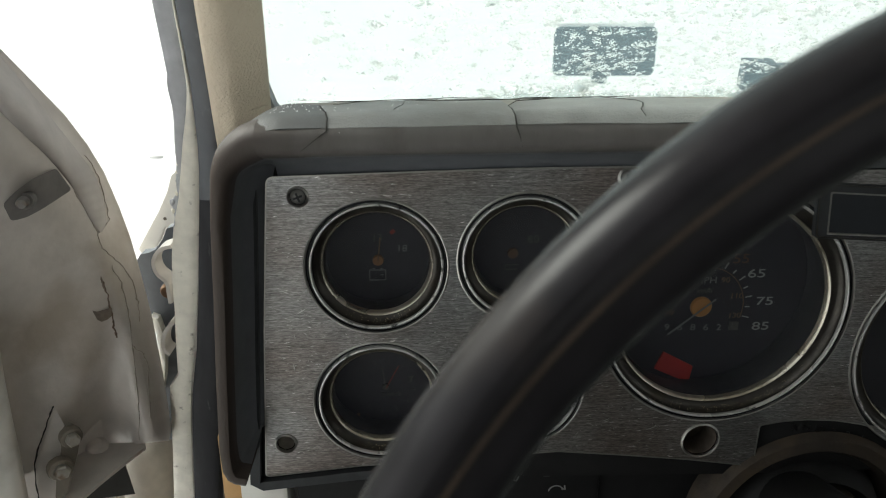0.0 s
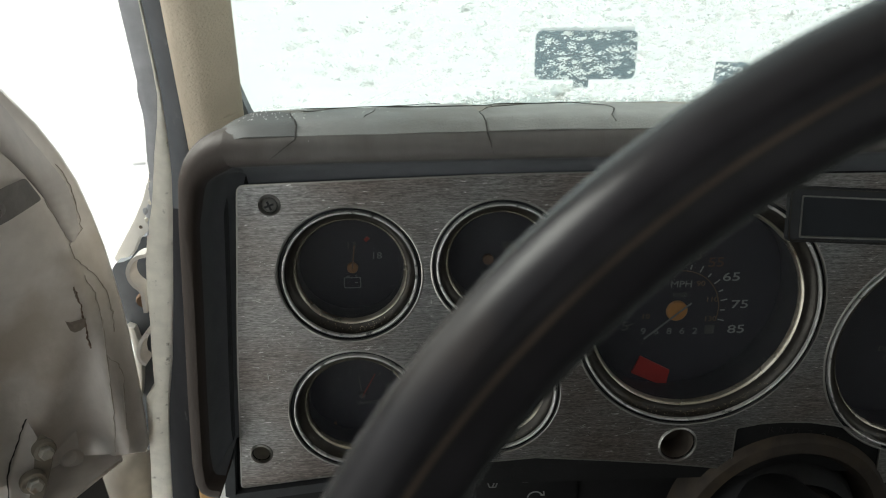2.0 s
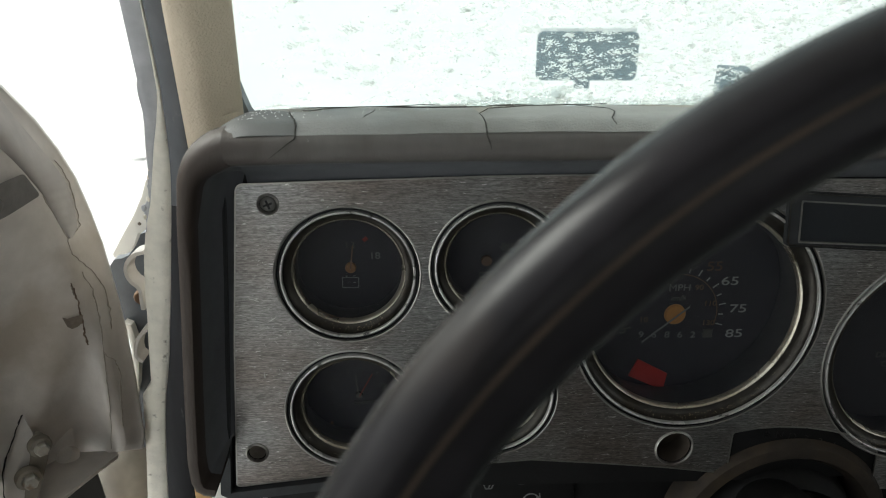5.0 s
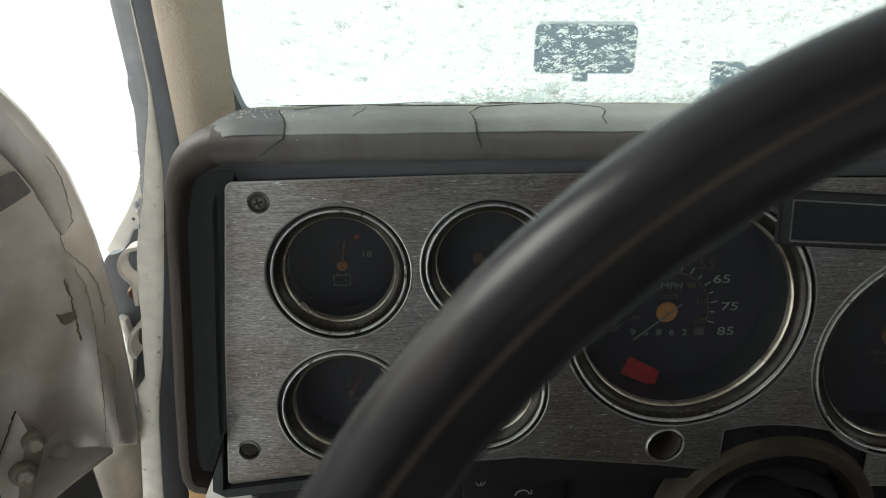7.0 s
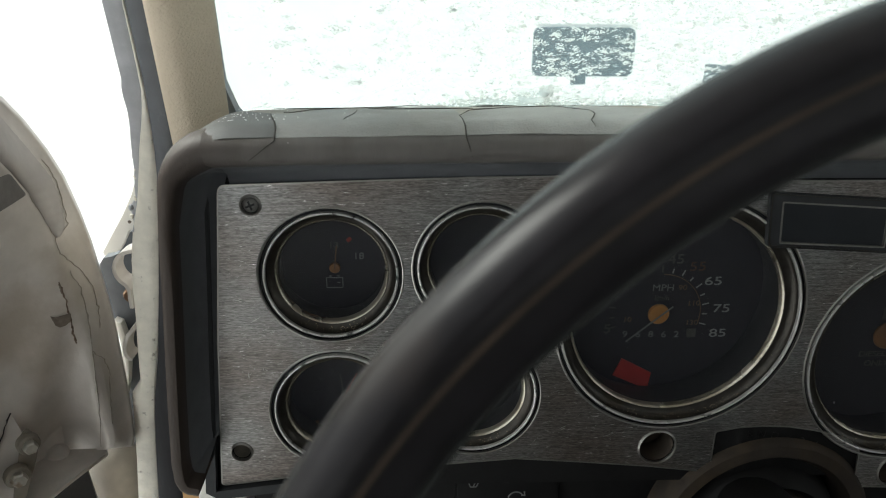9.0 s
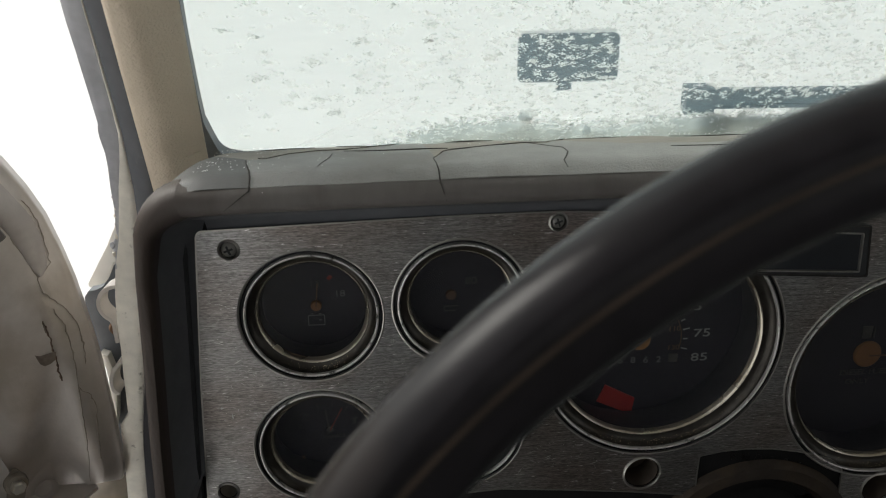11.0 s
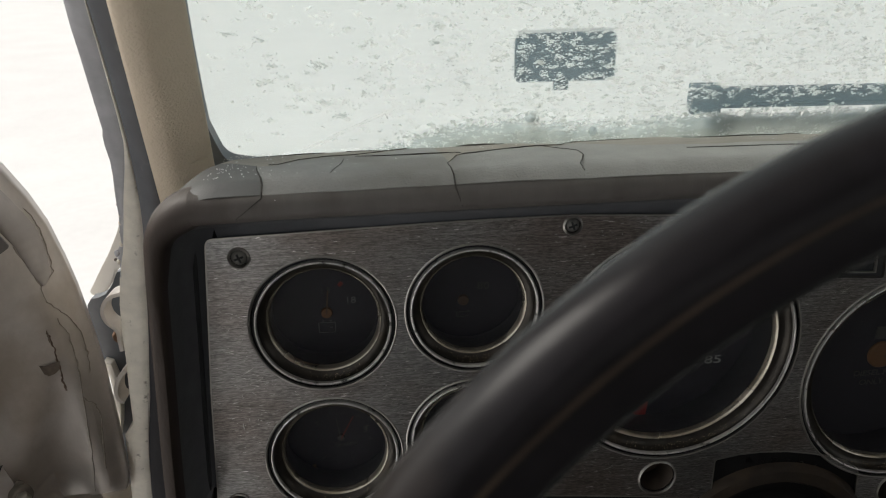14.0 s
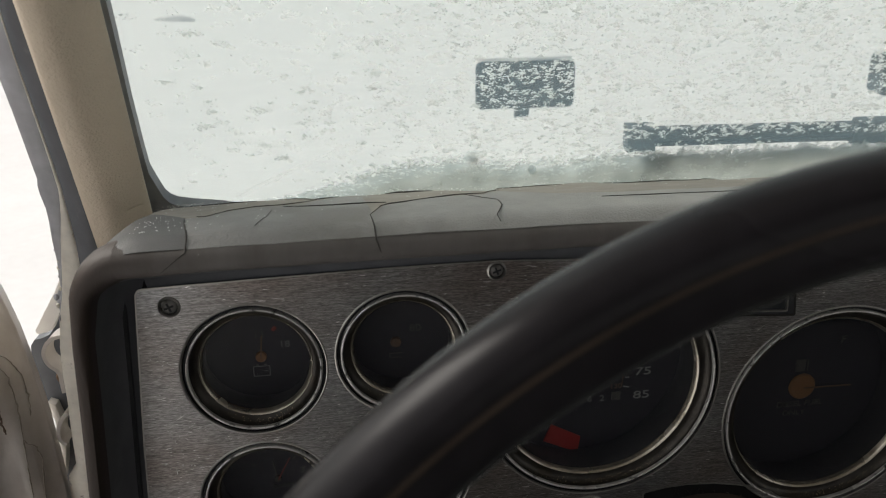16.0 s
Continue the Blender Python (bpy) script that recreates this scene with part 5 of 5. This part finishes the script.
# ---- steering wheel ----
WAZ, WEL, WR, Wr = radians(-0.944), radians(10.0), 0.2015, 0.0119
wn_ = Vector((math.sin(WAZ) * math.cos(WEL), -math.cos(WAZ) * math.cos(WEL), math.sin(WEL)))
wu = wn_.cross(Vector((0, 0, 1))).normalized()
wv = wu.cross(wn_)
wheel = thing("steering_wheel", WC, "black plastic steering wheel with a worn glossy rim", "steering wheel")


def rim_point(a, out, up):
    d = wu * math.cos(a) + wv * math.sin(a)
    return WC + d * (WR + out) + wn_ * up


def rim(prof, seg=240):
    bm = bmesh.new()
    rows = [[bm.verts.new(rim_point(2 * math.pi * i / seg, s, w)) for s, w in prof] for i in range(seg)]
    for i in range(seg):
        a, b = rows[i], rows[(i + 1) % seg]
        for k in range(len(prof)):
            bm.faces.new((a[k], a[(k + 1) % len(prof)], b[(k + 1) % len(prof)], b[k]))
    return bm




def section(a):
    """The rim's radius at an angle round its section: a soft flat faces the driver."""
    flat = 0.88 * Wr / max(0.2, math.cos(a - radians(94)))
    lo, hi = min(flat, Wr), max(flat, Wr)
    return lo - 0.0004 * math.exp(-(hi - lo) / 0.0006)


prof = [(section(a) * math.cos(a), section(a) * math.sin(a)) for a in [2 * math.pi * k / 64 for k in range(64)]]
part("rim", rim(prof), RIM, wheel)


def band(mid, half, lift):
    """A strip that lies on the rim, between two angles round its section."""
    def at(deg, dr):
        q = section(radians(deg)) + dr
        return q * math.cos(radians(deg)), q * math.sin(radians(deg))

    return rim([at(mid + half * k / 4, lift) for k in range(-4, 5)] + [at(mid + half, -0.001), at(mid - half, -0.001)])


part("rubbed_band", band(86, 5, 0.00012), RIM_FADE, wheel, "brownish rubbed band")
part("rim_seam", band(86, 2.3, 0.0002), RIM_SEAM, wheel, "brown worn moulding seam")
part("hub", lathe([(0.0001, -0.02), (0.05, -0.018), (0.058, -0.008), (0.058, 0.03), (0.03, 0.05)], WC + Vector((0, 0.03, 0)), 64), BLACK, wheel)
for a in (200, 340, 270):
    d = wu * math.cos(radians(a)) + wv * math.sin(radians(a))
    part("spoke", sweep([WC + d * 0.045 - wn_ * 0.03, WC + d * 0.12 - wn_ * 0.02, WC + d * 0.198], rounded([(0.018, -0.005), (0.018, 0.005), (-0.018, 0.005), (-0.018, -0.005)], 0.003, 3), up=tuple(wn_)), BLACK, wheel)

# ---- open door ----
door = thing("door_1", (-0.25, 0.5, 0.8), "open white truck door, dirty inner shell with bolts", "door", kind="structure")


def door_y(x):
    return 0.545 + (x + 0.20) * 0.65


edge = [(-0.2090, 1.0050), (-0.2070, 1.0105), (-0.2060, 1.0180), (-0.2058, 1.0365), (-0.2060, 1.0718), (-0.2073, 1.1195), (-0.2090, 1.1436), (-0.2113, 1.1715), (-0.2136, 1.1942), (-0.2173, 1.2186), (-0.2226, 1.2462), (-0.2295, 1.2681), (-0.2388, 1.2903), (-0.2516, 1.3134), (-0.2651, 1.3375), (-0.2773, 1.3607), (-0.2884, 1.3840)]
fine = []
for (x0, z0), (x1, z1) in zip(edge, edge[1:]):
    fine += [(x0 + (x1 - x0) * k / 4, z0 + (z1 - z0) * k / 4) for k in range(4)]
edge = fine + [edge[-1]]


def ease(t):
    t = min(1, max(0, t))
    return t * t * (3 - 2 * t)


def fold_back(x, z):
    """How far the skin lies behind the door's plane: it rolls towards the cab at the rim and sinks in a valley behind the hinge."""
    d = min(math.hypot(x - ex, z - ez) for ex, ez in edge)
    h = (x + 0.2305) * 0.911 - (z - 1.141) * 0.413
    side = ease((-0.214 - x) / 0.036)
    back = -0.020 * ease(d / 0.022) - 0.022 * ease((z - 1.17) / 0.1) * ease(d / 0.05)
    back += 0.024 * ease((h + 0.006) / 0.03) * side + 0.026 * ease((1.065 - z) / 0.05) * side * ease((h + 0.006) / 0.03)
    return back - 0.03 * ease((-h - 0.02) / 0.08) + 0.0015 * noise.noise((x * 25, z * 25, 4))


def door_point(x, z, back):
    """A spot of the door's plane, moved back along the driver's line of sight."""
    k = 1 + back / 0.535
    return 0.001 + (x - 0.001) * k, door_y(x) * k, 1.376 + (z - 1.376) * k


def shell(steps, wrap):
    """The pressed skin at distances inside the rim; wrap: edges turned back at the rim."""
    rows = []
    for i, (x, z) in enumerate(edge):
        a, b = edge[max(0, i - 1)], edge[min(len(edge) - 1, i + 1)]
        t = Vector((b[0] - a[0], b[1] - a[1])).normalized()
        n = Vector((-t.y, t.x))
        row = [door_point(x, z, w) for w in wrap]
        for d in steps:
            px, pz = x + n.x * d, z + n.y * d * max(0.15, 1 - d * 6)
            row.append(door_point(px, pz, fold_back(px, pz)))
        rows.append(row)
    # the lower edge turns under
    foot = [Vector(p) for p in rows[0]]
    return skin([[tuple(p + Vector((-0.012, 0.05, -0.012))) for p in foot], [tuple(p + Vector((-0.0015, 0.004, -0.003))) for p in foot], *rows])


part("rim", shell([0.0003, 0.001, 0.002, 0.0035, 0.0055, 0.008, 0.0105, 0.0125], [0.05, 0.02, 0.006, 0.002]), DOOR_WHITE, door, "dirty white rolled edge", angle=70)
part("inner_skin", shell([0.0123 + 0.0028 * k for k in range(46)] + [0.15, 0.18, 0.22, 0.30, 0.40], []), DOOR_WHITE, door, "dirty white inner skin", angle=80)
part("lower_skin", thick(grid(lambda u, v: (-0.262 - 0.37 * u, door_y(-0.262 - 0.37 * u) + 0.03, 0.5 + 0.54 * v), 6, 6), 0.012), DOOR_WHITE, door)


def on_door(pts, lift, sink=0.004):
    """A thin piece that follows the skin, raised by lift."""
    bm = bmesh.new()
    top = [bm.verts.new(door_point(x, z, fold_back(x, z) - lift)) for x, z in pts]
    low = [bm.verts.new(door_point(x, z, fold_back(x, z) + sink)) for x, z in pts]
    bmesh.ops.triangulate(bm, faces=[bm.faces.new(top)])
    for k in range(len(pts)):
        bm.faces.new((top[k], low[k], low[(k + 1) % len(pts)], top[(k + 1) % len(pts)]))
    return bm


def door_sheet(pts, off0, off1):
    """A flat piece on the door, between two heights over its plane; the heights may differ from point to point."""
    bm = bmesh.new()
    off = off1 if isinstance(off1, list) else [off1] * len(pts)
    top = [bm.verts.new(door_point(x, z, -o)) for (x, z), o in zip(pts, off)]
    low = [bm.verts.new(door_point(x, z, -o - off0)) for (x, z), o in zip(pts, off)]
    bmesh.ops.triangulate(bm, faces=[bm.faces.new(top)])
    for k in range(len(pts)):
        bm.faces.new((top[k], low[k], low[(k + 1) % len(pts)], top[(k + 1) % len(pts)]))
    return bm


def thin_line(name, pts, w, material, label):
    """A narrow wavering line along the skin."""
    fine = []
    for (xa, za), (xb, zb) in zip(pts, pts[1:]):
        fine += [(xa + (xb - xa) * k / 6, za + (zb - za) * k / 6) for k in range(6)]
    fine.append(pts[-1])
    bm = bmesh.new()
    rows = []
    for i, (x, z) in enumerate(fine):
        x += 0.0012 * noise.noise((x * 250, z * 250, 3))
        ww = w * (0.4 + 1.2 * abs(noise.noise((x * 400, z * 400, 8))))
        rows.append([bm.verts.new(door_point(x + s, z, fold_back(x + s, z) - h)) for s, h in ((-ww, 0.0004), (0, 0.0010), (ww, 0.0004))])
    for a, b in zip(rows, rows[1:]):
        for k in range(2):
            bm.faces.new((a[k], a[k + 1], b[k + 1], b[k]))
    return part(name, bm, material, door, label)


# the dusty seal inside the rim narrows to a point below the strap
seal_out = [(-0.2890, 1.3800), (-0.2696, 1.3431), (-0.2655, 1.3347), (-0.2550, 1.3122), (-0.2440, 1.2866), (-0.2369, 1.2708), (-0.2317, 1.2585), (-0.2273, 1.2472), (-0.2253, 1.2352), (-0.2245, 1.2228), (-0.2245, 1.2117), (-0.2259, 1.2061), (-0.2291, 1.2015)]
seal_in = [(-0.2960, 1.3400), (-0.2760, 1.3018), (-0.2718, 1.2938), (-0.2617, 1.2759), (-0.2546, 1.2641), (-0.2492, 1.2530), (-0.2453, 1.2432), (-0.2425, 1.2359), (-0.2399, 1.2251), (-0.2374, 1.2145), (-0.2356, 1.2083), (-0.2336, 1.2034), (-0.2319, 1.2008)]


def seal_at(u, v):
    k = min(len(seal_out) - 2, int(u * (len(seal_out) - 1)))
    f = u * (len(seal_out) - 1) - k
    a = Vector(seal_out[k]).lerp(Vector(seal_out[k + 1]), f)
    b = Vector(seal_in[k]).lerp(Vector(seal_in[k + 1]), f)
    p = a.lerp(b, v)
    return door_point(p.x, p.y, fold_back(p.x, p.y) + 0.004 - 0.012 * math.sin(math.pi * v) ** 0.6 * (1 - 0.45 * u))


part("upper_seal", grid(seal_at, 90, 24), DUSTY_SEAL, door, "dusty blue grey rubber seal")
part("strap", on_door(rounded([(-0.2796, 1.2332), (-0.2717, 1.2414), (-0.2612, 1.2489), (-0.2488, 1.2538), (-0.2424, 1.2367), (-0.2516, 1.2309), (-0.2610, 1.2252), (-0.2691, 1.2214), (-0.2772, 1.2203)], 0.0022, 3), 0.010, 0.012), STRAP, door, "dark grey rubber strap")


def door_bolt(x, z, r, off, turn, material, ring, hexed=True):
    """A bolt with its washer; turn: degrees by which it faces to the side."""
    c = Vector(door_point(x, z, -off))
    m = Matrix.Translation(c) @ Euler((0, 0, radians(turn))).to_matrix().to_4x4()
    bm = lathe([(0.0001, -0.0085), (r * 0.8, -0.0085), (r, -0.0068), (r, 0.004)], (0, 0, 0), 6 if hexed else 24)
    bm.transform(m)
    bolt = part("bolt", bm, material, door, "zinc plated bolt", angle=25)
    bm = lathe([(r * 0.9, -0.0025), (r * 1.4, -0.0022), (r * 1.55, -0.0006), (r * 1.55, 0.004)], (0, 0, 0), 32)
    bm.transform(m)
    part("washer", bm, ring, bolt, "painted washer")


door_bolt(-0.2679, 1.2337, 0.0036, -fold_back(-0.2679, 1.2337) + 0.0105, 10, BOLT_DULL, BOLT_DULL, False)
# bolted hinge plate with its stepped pad, shelf and flange
part("hinge_plate", door_sheet(rounded([(-0.2752, 1.0673), (-0.2718, 1.0503), (-0.2734, 1.0310), (-0.2797, 1.0073), (-0.2841, 0.9854), (-0.2946, 0.9880), (-0.2925, 1.0221), (-0.2879, 1.0356), (-0.2812, 1.0505)][::-1], 0.003, 3), -0.02, 0.024), DOOR_WHITE, door, "painted hinge plate")
part("hinge_pad", door_sheet(rounded([(-0.2694, 1.0528), (-0.2660, 1.0476), (-0.2639, 1.0371), (-0.2672, 1.0225), (-0.2749, 0.9992), (-0.2796, 0.9828), (-0.2860, 0.9865), (-0.2826, 1.0061), (-0.2770, 1.0274), (-0.2736, 1.0470)][::-1], 0.0025, 3), -0.012, 0.030), GRIMY_SHADED, door, "grimy stepped pad under the bolts")
door_bolt(-0.2694, 1.0376, 0.0052, 0.033, 38, STEEL, GRIMY_SHADED)
door_bolt(-0.2794, 1.0125, 0.0058, 0.035, 38, STEEL, GRIMY_SHADED)
thin_line("plate_outline", [(-0.2760, 1.0690), (-0.2820, 1.0540), (-0.2885, 1.0390), (-0.2935, 1.0230), (-0.2955, 0.9900)], 0.0006, CRACK, "thin dark line along the hinge plate")
shelf = [(-0.2705, 1.0242), (-0.2638, 1.0262), (-0.2491, 1.0217), (-0.2382, 1.0169), (-0.2265, 1.0118), (-0.2252, 1.0092), (-0.2256, 1.0067), (-0.2322, 1.0031), (-0.2424, 0.9975), (-0.2564, 0.9891), (-0.2720, 0.9784), (-0.2828, 0.9790)]
heights = [-0.02, -0.02, -0.015, -0.01, -0.002, 0.002, 0.004, 0.012, 0.020, 0.030, 0.040, 0.040]
part("hinge_shelf", door_sheet(shelf, 0.0, heights), DOOR_WHITE, door, "painted hinge shelf", angle=20)
rim_in, rim_h = shelf[5:11], heights[5:11]
bm = bmesh.new()
rows = [[bm.verts.new(door_point(x + dx, z + dz, -o - lift)) for dx, dz, lift in ((0, 0.0004, 0.0), (0.0004, -0.0002, 0.0008), (0.0007, -0.0022, 0.0008), (0.0004, -0.0034, 0.0), (0, -0.0034, -0.03))] for (x, z), o in zip(rim_in, rim_h)]
for a, b in zip(rows, rows[1:]):
    for k in range(4):
        bm.faces.new((a[k], a[k + 1], b[k + 1], b[k]))
part("shelf_edge", bm, DOOR_WHITE, door, "worn light shelf edge", angle=60)
bm = lathe([(0.0001, -0.004), (0.006, -0.003), (0.0085, 0.0), (0.009, 0.004)], (0, 0, 0), 28)
bm.transform(Matrix.Translation(door_point(-0.2560, 1.0225, 0.010)) @ pose(0, 0, 0, -50, 0, 0))
part("shelf_button", bm, DOOR_WHITE, door, "painted round boss")
flange = [(-0.2962, 1.1529), (-0.2976, 1.1205), (-0.2985, 1.0981), (-0.2992, 1.0691), (-0.2995, 1.0388), (-0.3010, 0.9800)]
bm = bmesh.new()
rows = [[bm.verts.new(door_point(x + dx, z, -o)) for dx, o in ((0.0, 0.02), (0.0, 0.045), (-0.0010, 0.049), (-0.003, 0.052), (-0.010, 0.054), (-0.06, 0.056))] for x, z in flange]
for a, b in zip(rows, rows[1:]):
    for k in range(5):
        bm.faces.new((a[k], a[k + 1], b[k + 1], b[k]))
part("inner_flange", bm, WHITE, door, "lighter folded flange", angle=60)
# A dark sheet stands in for the shade below the hinge shelf.
part("shelf_shade", door_sheet([(-0.2700, 0.9760), (-0.2640, 0.9830), (-0.2400, 0.9980), (-0.2370, 0.9640)][::-1], -0.03, -0.012), CAB_DARK, door, "dark sheet standing for the shade under the shelf")
part("chip", on_door([(-0.2432, 1.1402), (-0.2405, 1.1384), (-0.2370, 1.1387), (-0.2332, 1.1389), (-0.2311, 1.1387), (-0.2326, 1.1319), (-0.2353, 1.1298), (-0.2389, 1.1291), (-0.2413, 1.1318)], 0.0010), CHIP, door, "grey brown paint chip")
thin_line("rust_streak", [(-0.2349, 1.1662), (-0.2338, 1.1588), (-0.2330, 1.1490), (-0.2324, 1.1392), (-0.2320, 1.1317), (-0.2321, 1.1218), (-0.2314, 1.1126)], 0.0008, RUST, "rust streak")
thin_line("rust_streak", [(-0.2345, 1.1640), (-0.2340, 1.1560)], 0.0010, CHIP, "dark rust spot")
PAINT_CRACK = mat("dirt_in_paint_cracks", (0.33, 0.30, 0.255), 0.9)
for pts in ([(-0.2320, 1.2606), (-0.2284, 1.2516), (-0.2254, 1.2370), (-0.2244, 1.2183), (-0.2244, 1.2103), (-0.2265, 1.2063), (-0.2311, 1.2019)],
            [(-0.2416, 1.2357), (-0.2382, 1.2256), (-0.2348, 1.2139), (-0.2325, 1.2014), (-0.2308, 1.1882), (-0.2243, 1.1773), (-0.2196, 1.1675), (-0.2160, 1.1560), (-0.2151, 1.1386), (-0.2156, 1.1212)],
            [(-0.2272, 1.1734), (-0.2232, 1.1580), (-0.2220, 1.1284), (-0.2228, 1.1034), (-0.2211, 1.0987), (-0.2166, 1.0929), (-0.2148, 1.0822), (-0.2172, 1.0536), (-0.2181, 1.0319)],
            [(-0.2228, 1.1034), (-0.2236, 1.0777), (-0.2250, 1.0461), (-0.2286, 1.0144)]):
    thin_line("paint_crack", pts, 0.00045, PAINT_CRACK, "fine crack in the paint")

# ---- hinge pocket and fender seen past the door ----
bm = slab([(-0.2585, 1.1366), (-0.2455, 1.1576), (-0.2336, 1.1760), (-0.2233, 1.1952), (-0.2178, 1.2104), (-0.2098, 1.2167), (-0.2026, 1.2167), (-0.2026, 1.1594), (-0.2245, 1.1607), (-0.2290, 1.1591), (-0.2341, 1.1483), (-0.2412, 1.1386), (-0.2486, 1.1353), (-0.2541, 1.1336)][::-1], [], 0.660, 0.668)
bmesh.ops.bevel(bm, geom=[e for e in bm.edges if len(e.link_faces) == 2 and e.calc_face_angle(0) > 1], offset=0.0015, segments=2, affect="EDGES")
fender = tagged(part("fender_edge", bm, WHITE, angle=30), "chipped white painted fender edge past the hinges", "fender", kind="structure")
part("paint_chip", lathe([(0.0001, -0.0006), (0.0016, -0.0005), (0.0019, 0.0010)], (-0.2282, 0.6600, 1.1690), 9), CHIP, fender, "dark paint chip")
part("lip", sweep([(-0.2545, 0.655, 1.1330), (-0.2490, 0.655, 1.1345), (-0.2420, 0.655, 1.1378), (-0.2475, 0.652, 1.1310), (-0.2500, 0.650, 1.1240), (-0.2515, 0.648, 1.1160)], rounded([(0.0010, -0.003), (0.0010, 0.003), (-0.0010, 0.003), (-0.0010, -0.003)], 0.0005, 2), up=(0, -1, 0)), WHITE, fender, "thin curled white lip")
tagged(part("hinge_pocket", slab([(-0.2384, 1.1482), (-0.2347, 1.1535), (-0.2282, 1.1544), (-0.2214, 1.1575), (-0.2144, 1.1664), (-0.2092, 1.1768), (-0.2016, 1.1793), (-0.1780, 1.1793), (-0.1850, 0.96), (-0.2500, 0.96), (-0.2480, 1.0463), (-0.2460, 1.0930)][::-1], [[(-0.2440, 1.0940), (-0.2297, 1.0910), (-0.2282, 1.0755), (-0.2292, 1.0520), (-0.2313, 1.0317), (-0.2337, 1.0293), (-0.2440, 1.0300)]], 0.606, 0.618), POCKET), "dark blue grey hinge pocket behind the door", "hinge pocket", kind="structure")
tagged(part("pocket_flange", sweep([(-0.2312, 0.600, 1.0950), (-0.2271, 0.600, 1.0938), (-0.2247, 0.600, 1.0812), (-0.2245, 0.600, 1.0668), (-0.2262, 0.600, 1.0493), (-0.2288, 0.600, 1.0344), (-0.2330, 0.600, 1.0194)], rounded([(0.0030, -0.005), (0.0030, 0.005), (-0.0030, 0.005), (-0.0030, -0.005)], 0.0008, 2), up=(0, -1, 0)), WHITE), "thin white flange along the hinge pocket", "flange", kind="structure")


def hinge_spring(name_pts, label):
    """A flat painted spring curled round the hinge, seen along its edge."""
    fine = []
    for i, (x, z) in enumerate(name_pts[:-1]):
        a, b, c, d = (Vector(name_pts[min(len(name_pts) - 1, max(0, i + k))]) for k in (-1, 0, 1, 2))
        for t in (0, 0.33, 0.67):
            p = 0.5 * (2 * b + (c - a) * t + (2 * a - 5 * b + 4 * c - d) * t * t + (3 * b - a - 3 * c + d) * t ** 3)
            fine.append((p.x, 0.552, p.y))
    tagged(part("hinge_spring", sweep(fine, rounded([(0.0017, -0.009), (0.0017, 0.009), (-0.0017, 0.009), (-0.0017, -0.009)], 0.0009, 2), up=(0, -1, 0)), DOOR_WHITE), label, "hinge spring", "door hinge springs")


hinge_spring([(-0.1860, 1.1823), (-0.1913, 1.1812), (-0.1951, 1.1793), (-0.1992, 1.1750), (-0.2018, 1.1687), (-0.2013, 1.1623), (-0.1988, 1.1573), (-0.1952, 1.1538), (-0.1930, 1.1493), (-0.1930, 1.1422), (-0.1925, 1.1300)], "white painted curled hinge spring with a long tail")
hinge_spring([(-0.1935, 1.1150), (-0.1990, 1.1089), (-0.2022, 1.1021), (-0.2035, 1.0953), (-0.2024, 1.0894), (-0.1975, 1.0850)], "small white painted curled hinge spring")
tagged(part("hinge_bolt", lathe([(0.0001, -0.004), (0.0052, -0.0035), (0.0068, -0.001), (0.0070, 0.016)], (-0.2095, 0.590, 1.1246), 24), ORANGE_RUST), "orange rusty hinge bolt head", "bolt")
# Added panel that closes the bright gap behind the lower jamb.
tagged(part("gap_backing", box(-0.40, -0.19, 0.70, 0.72, 0.3, 0.985, 0.004), GRIMY_SHADED), "grimy dark backing added behind the hinge pillar", "fender", kind="structure")
bm = bmesh.new()
bmesh.ops.create_uvsphere(bm, u_segments=32, v_segments=16, radius=1.0)
for v in bm.verts:
    z = v.co.z
    v.co = Vector((-0.2765 + 0.0295 * v.co.x, 0.655 + 0.035 * v.co.y, 0.905 + (0.036 * z if z > 0 else 0.45 * z)))
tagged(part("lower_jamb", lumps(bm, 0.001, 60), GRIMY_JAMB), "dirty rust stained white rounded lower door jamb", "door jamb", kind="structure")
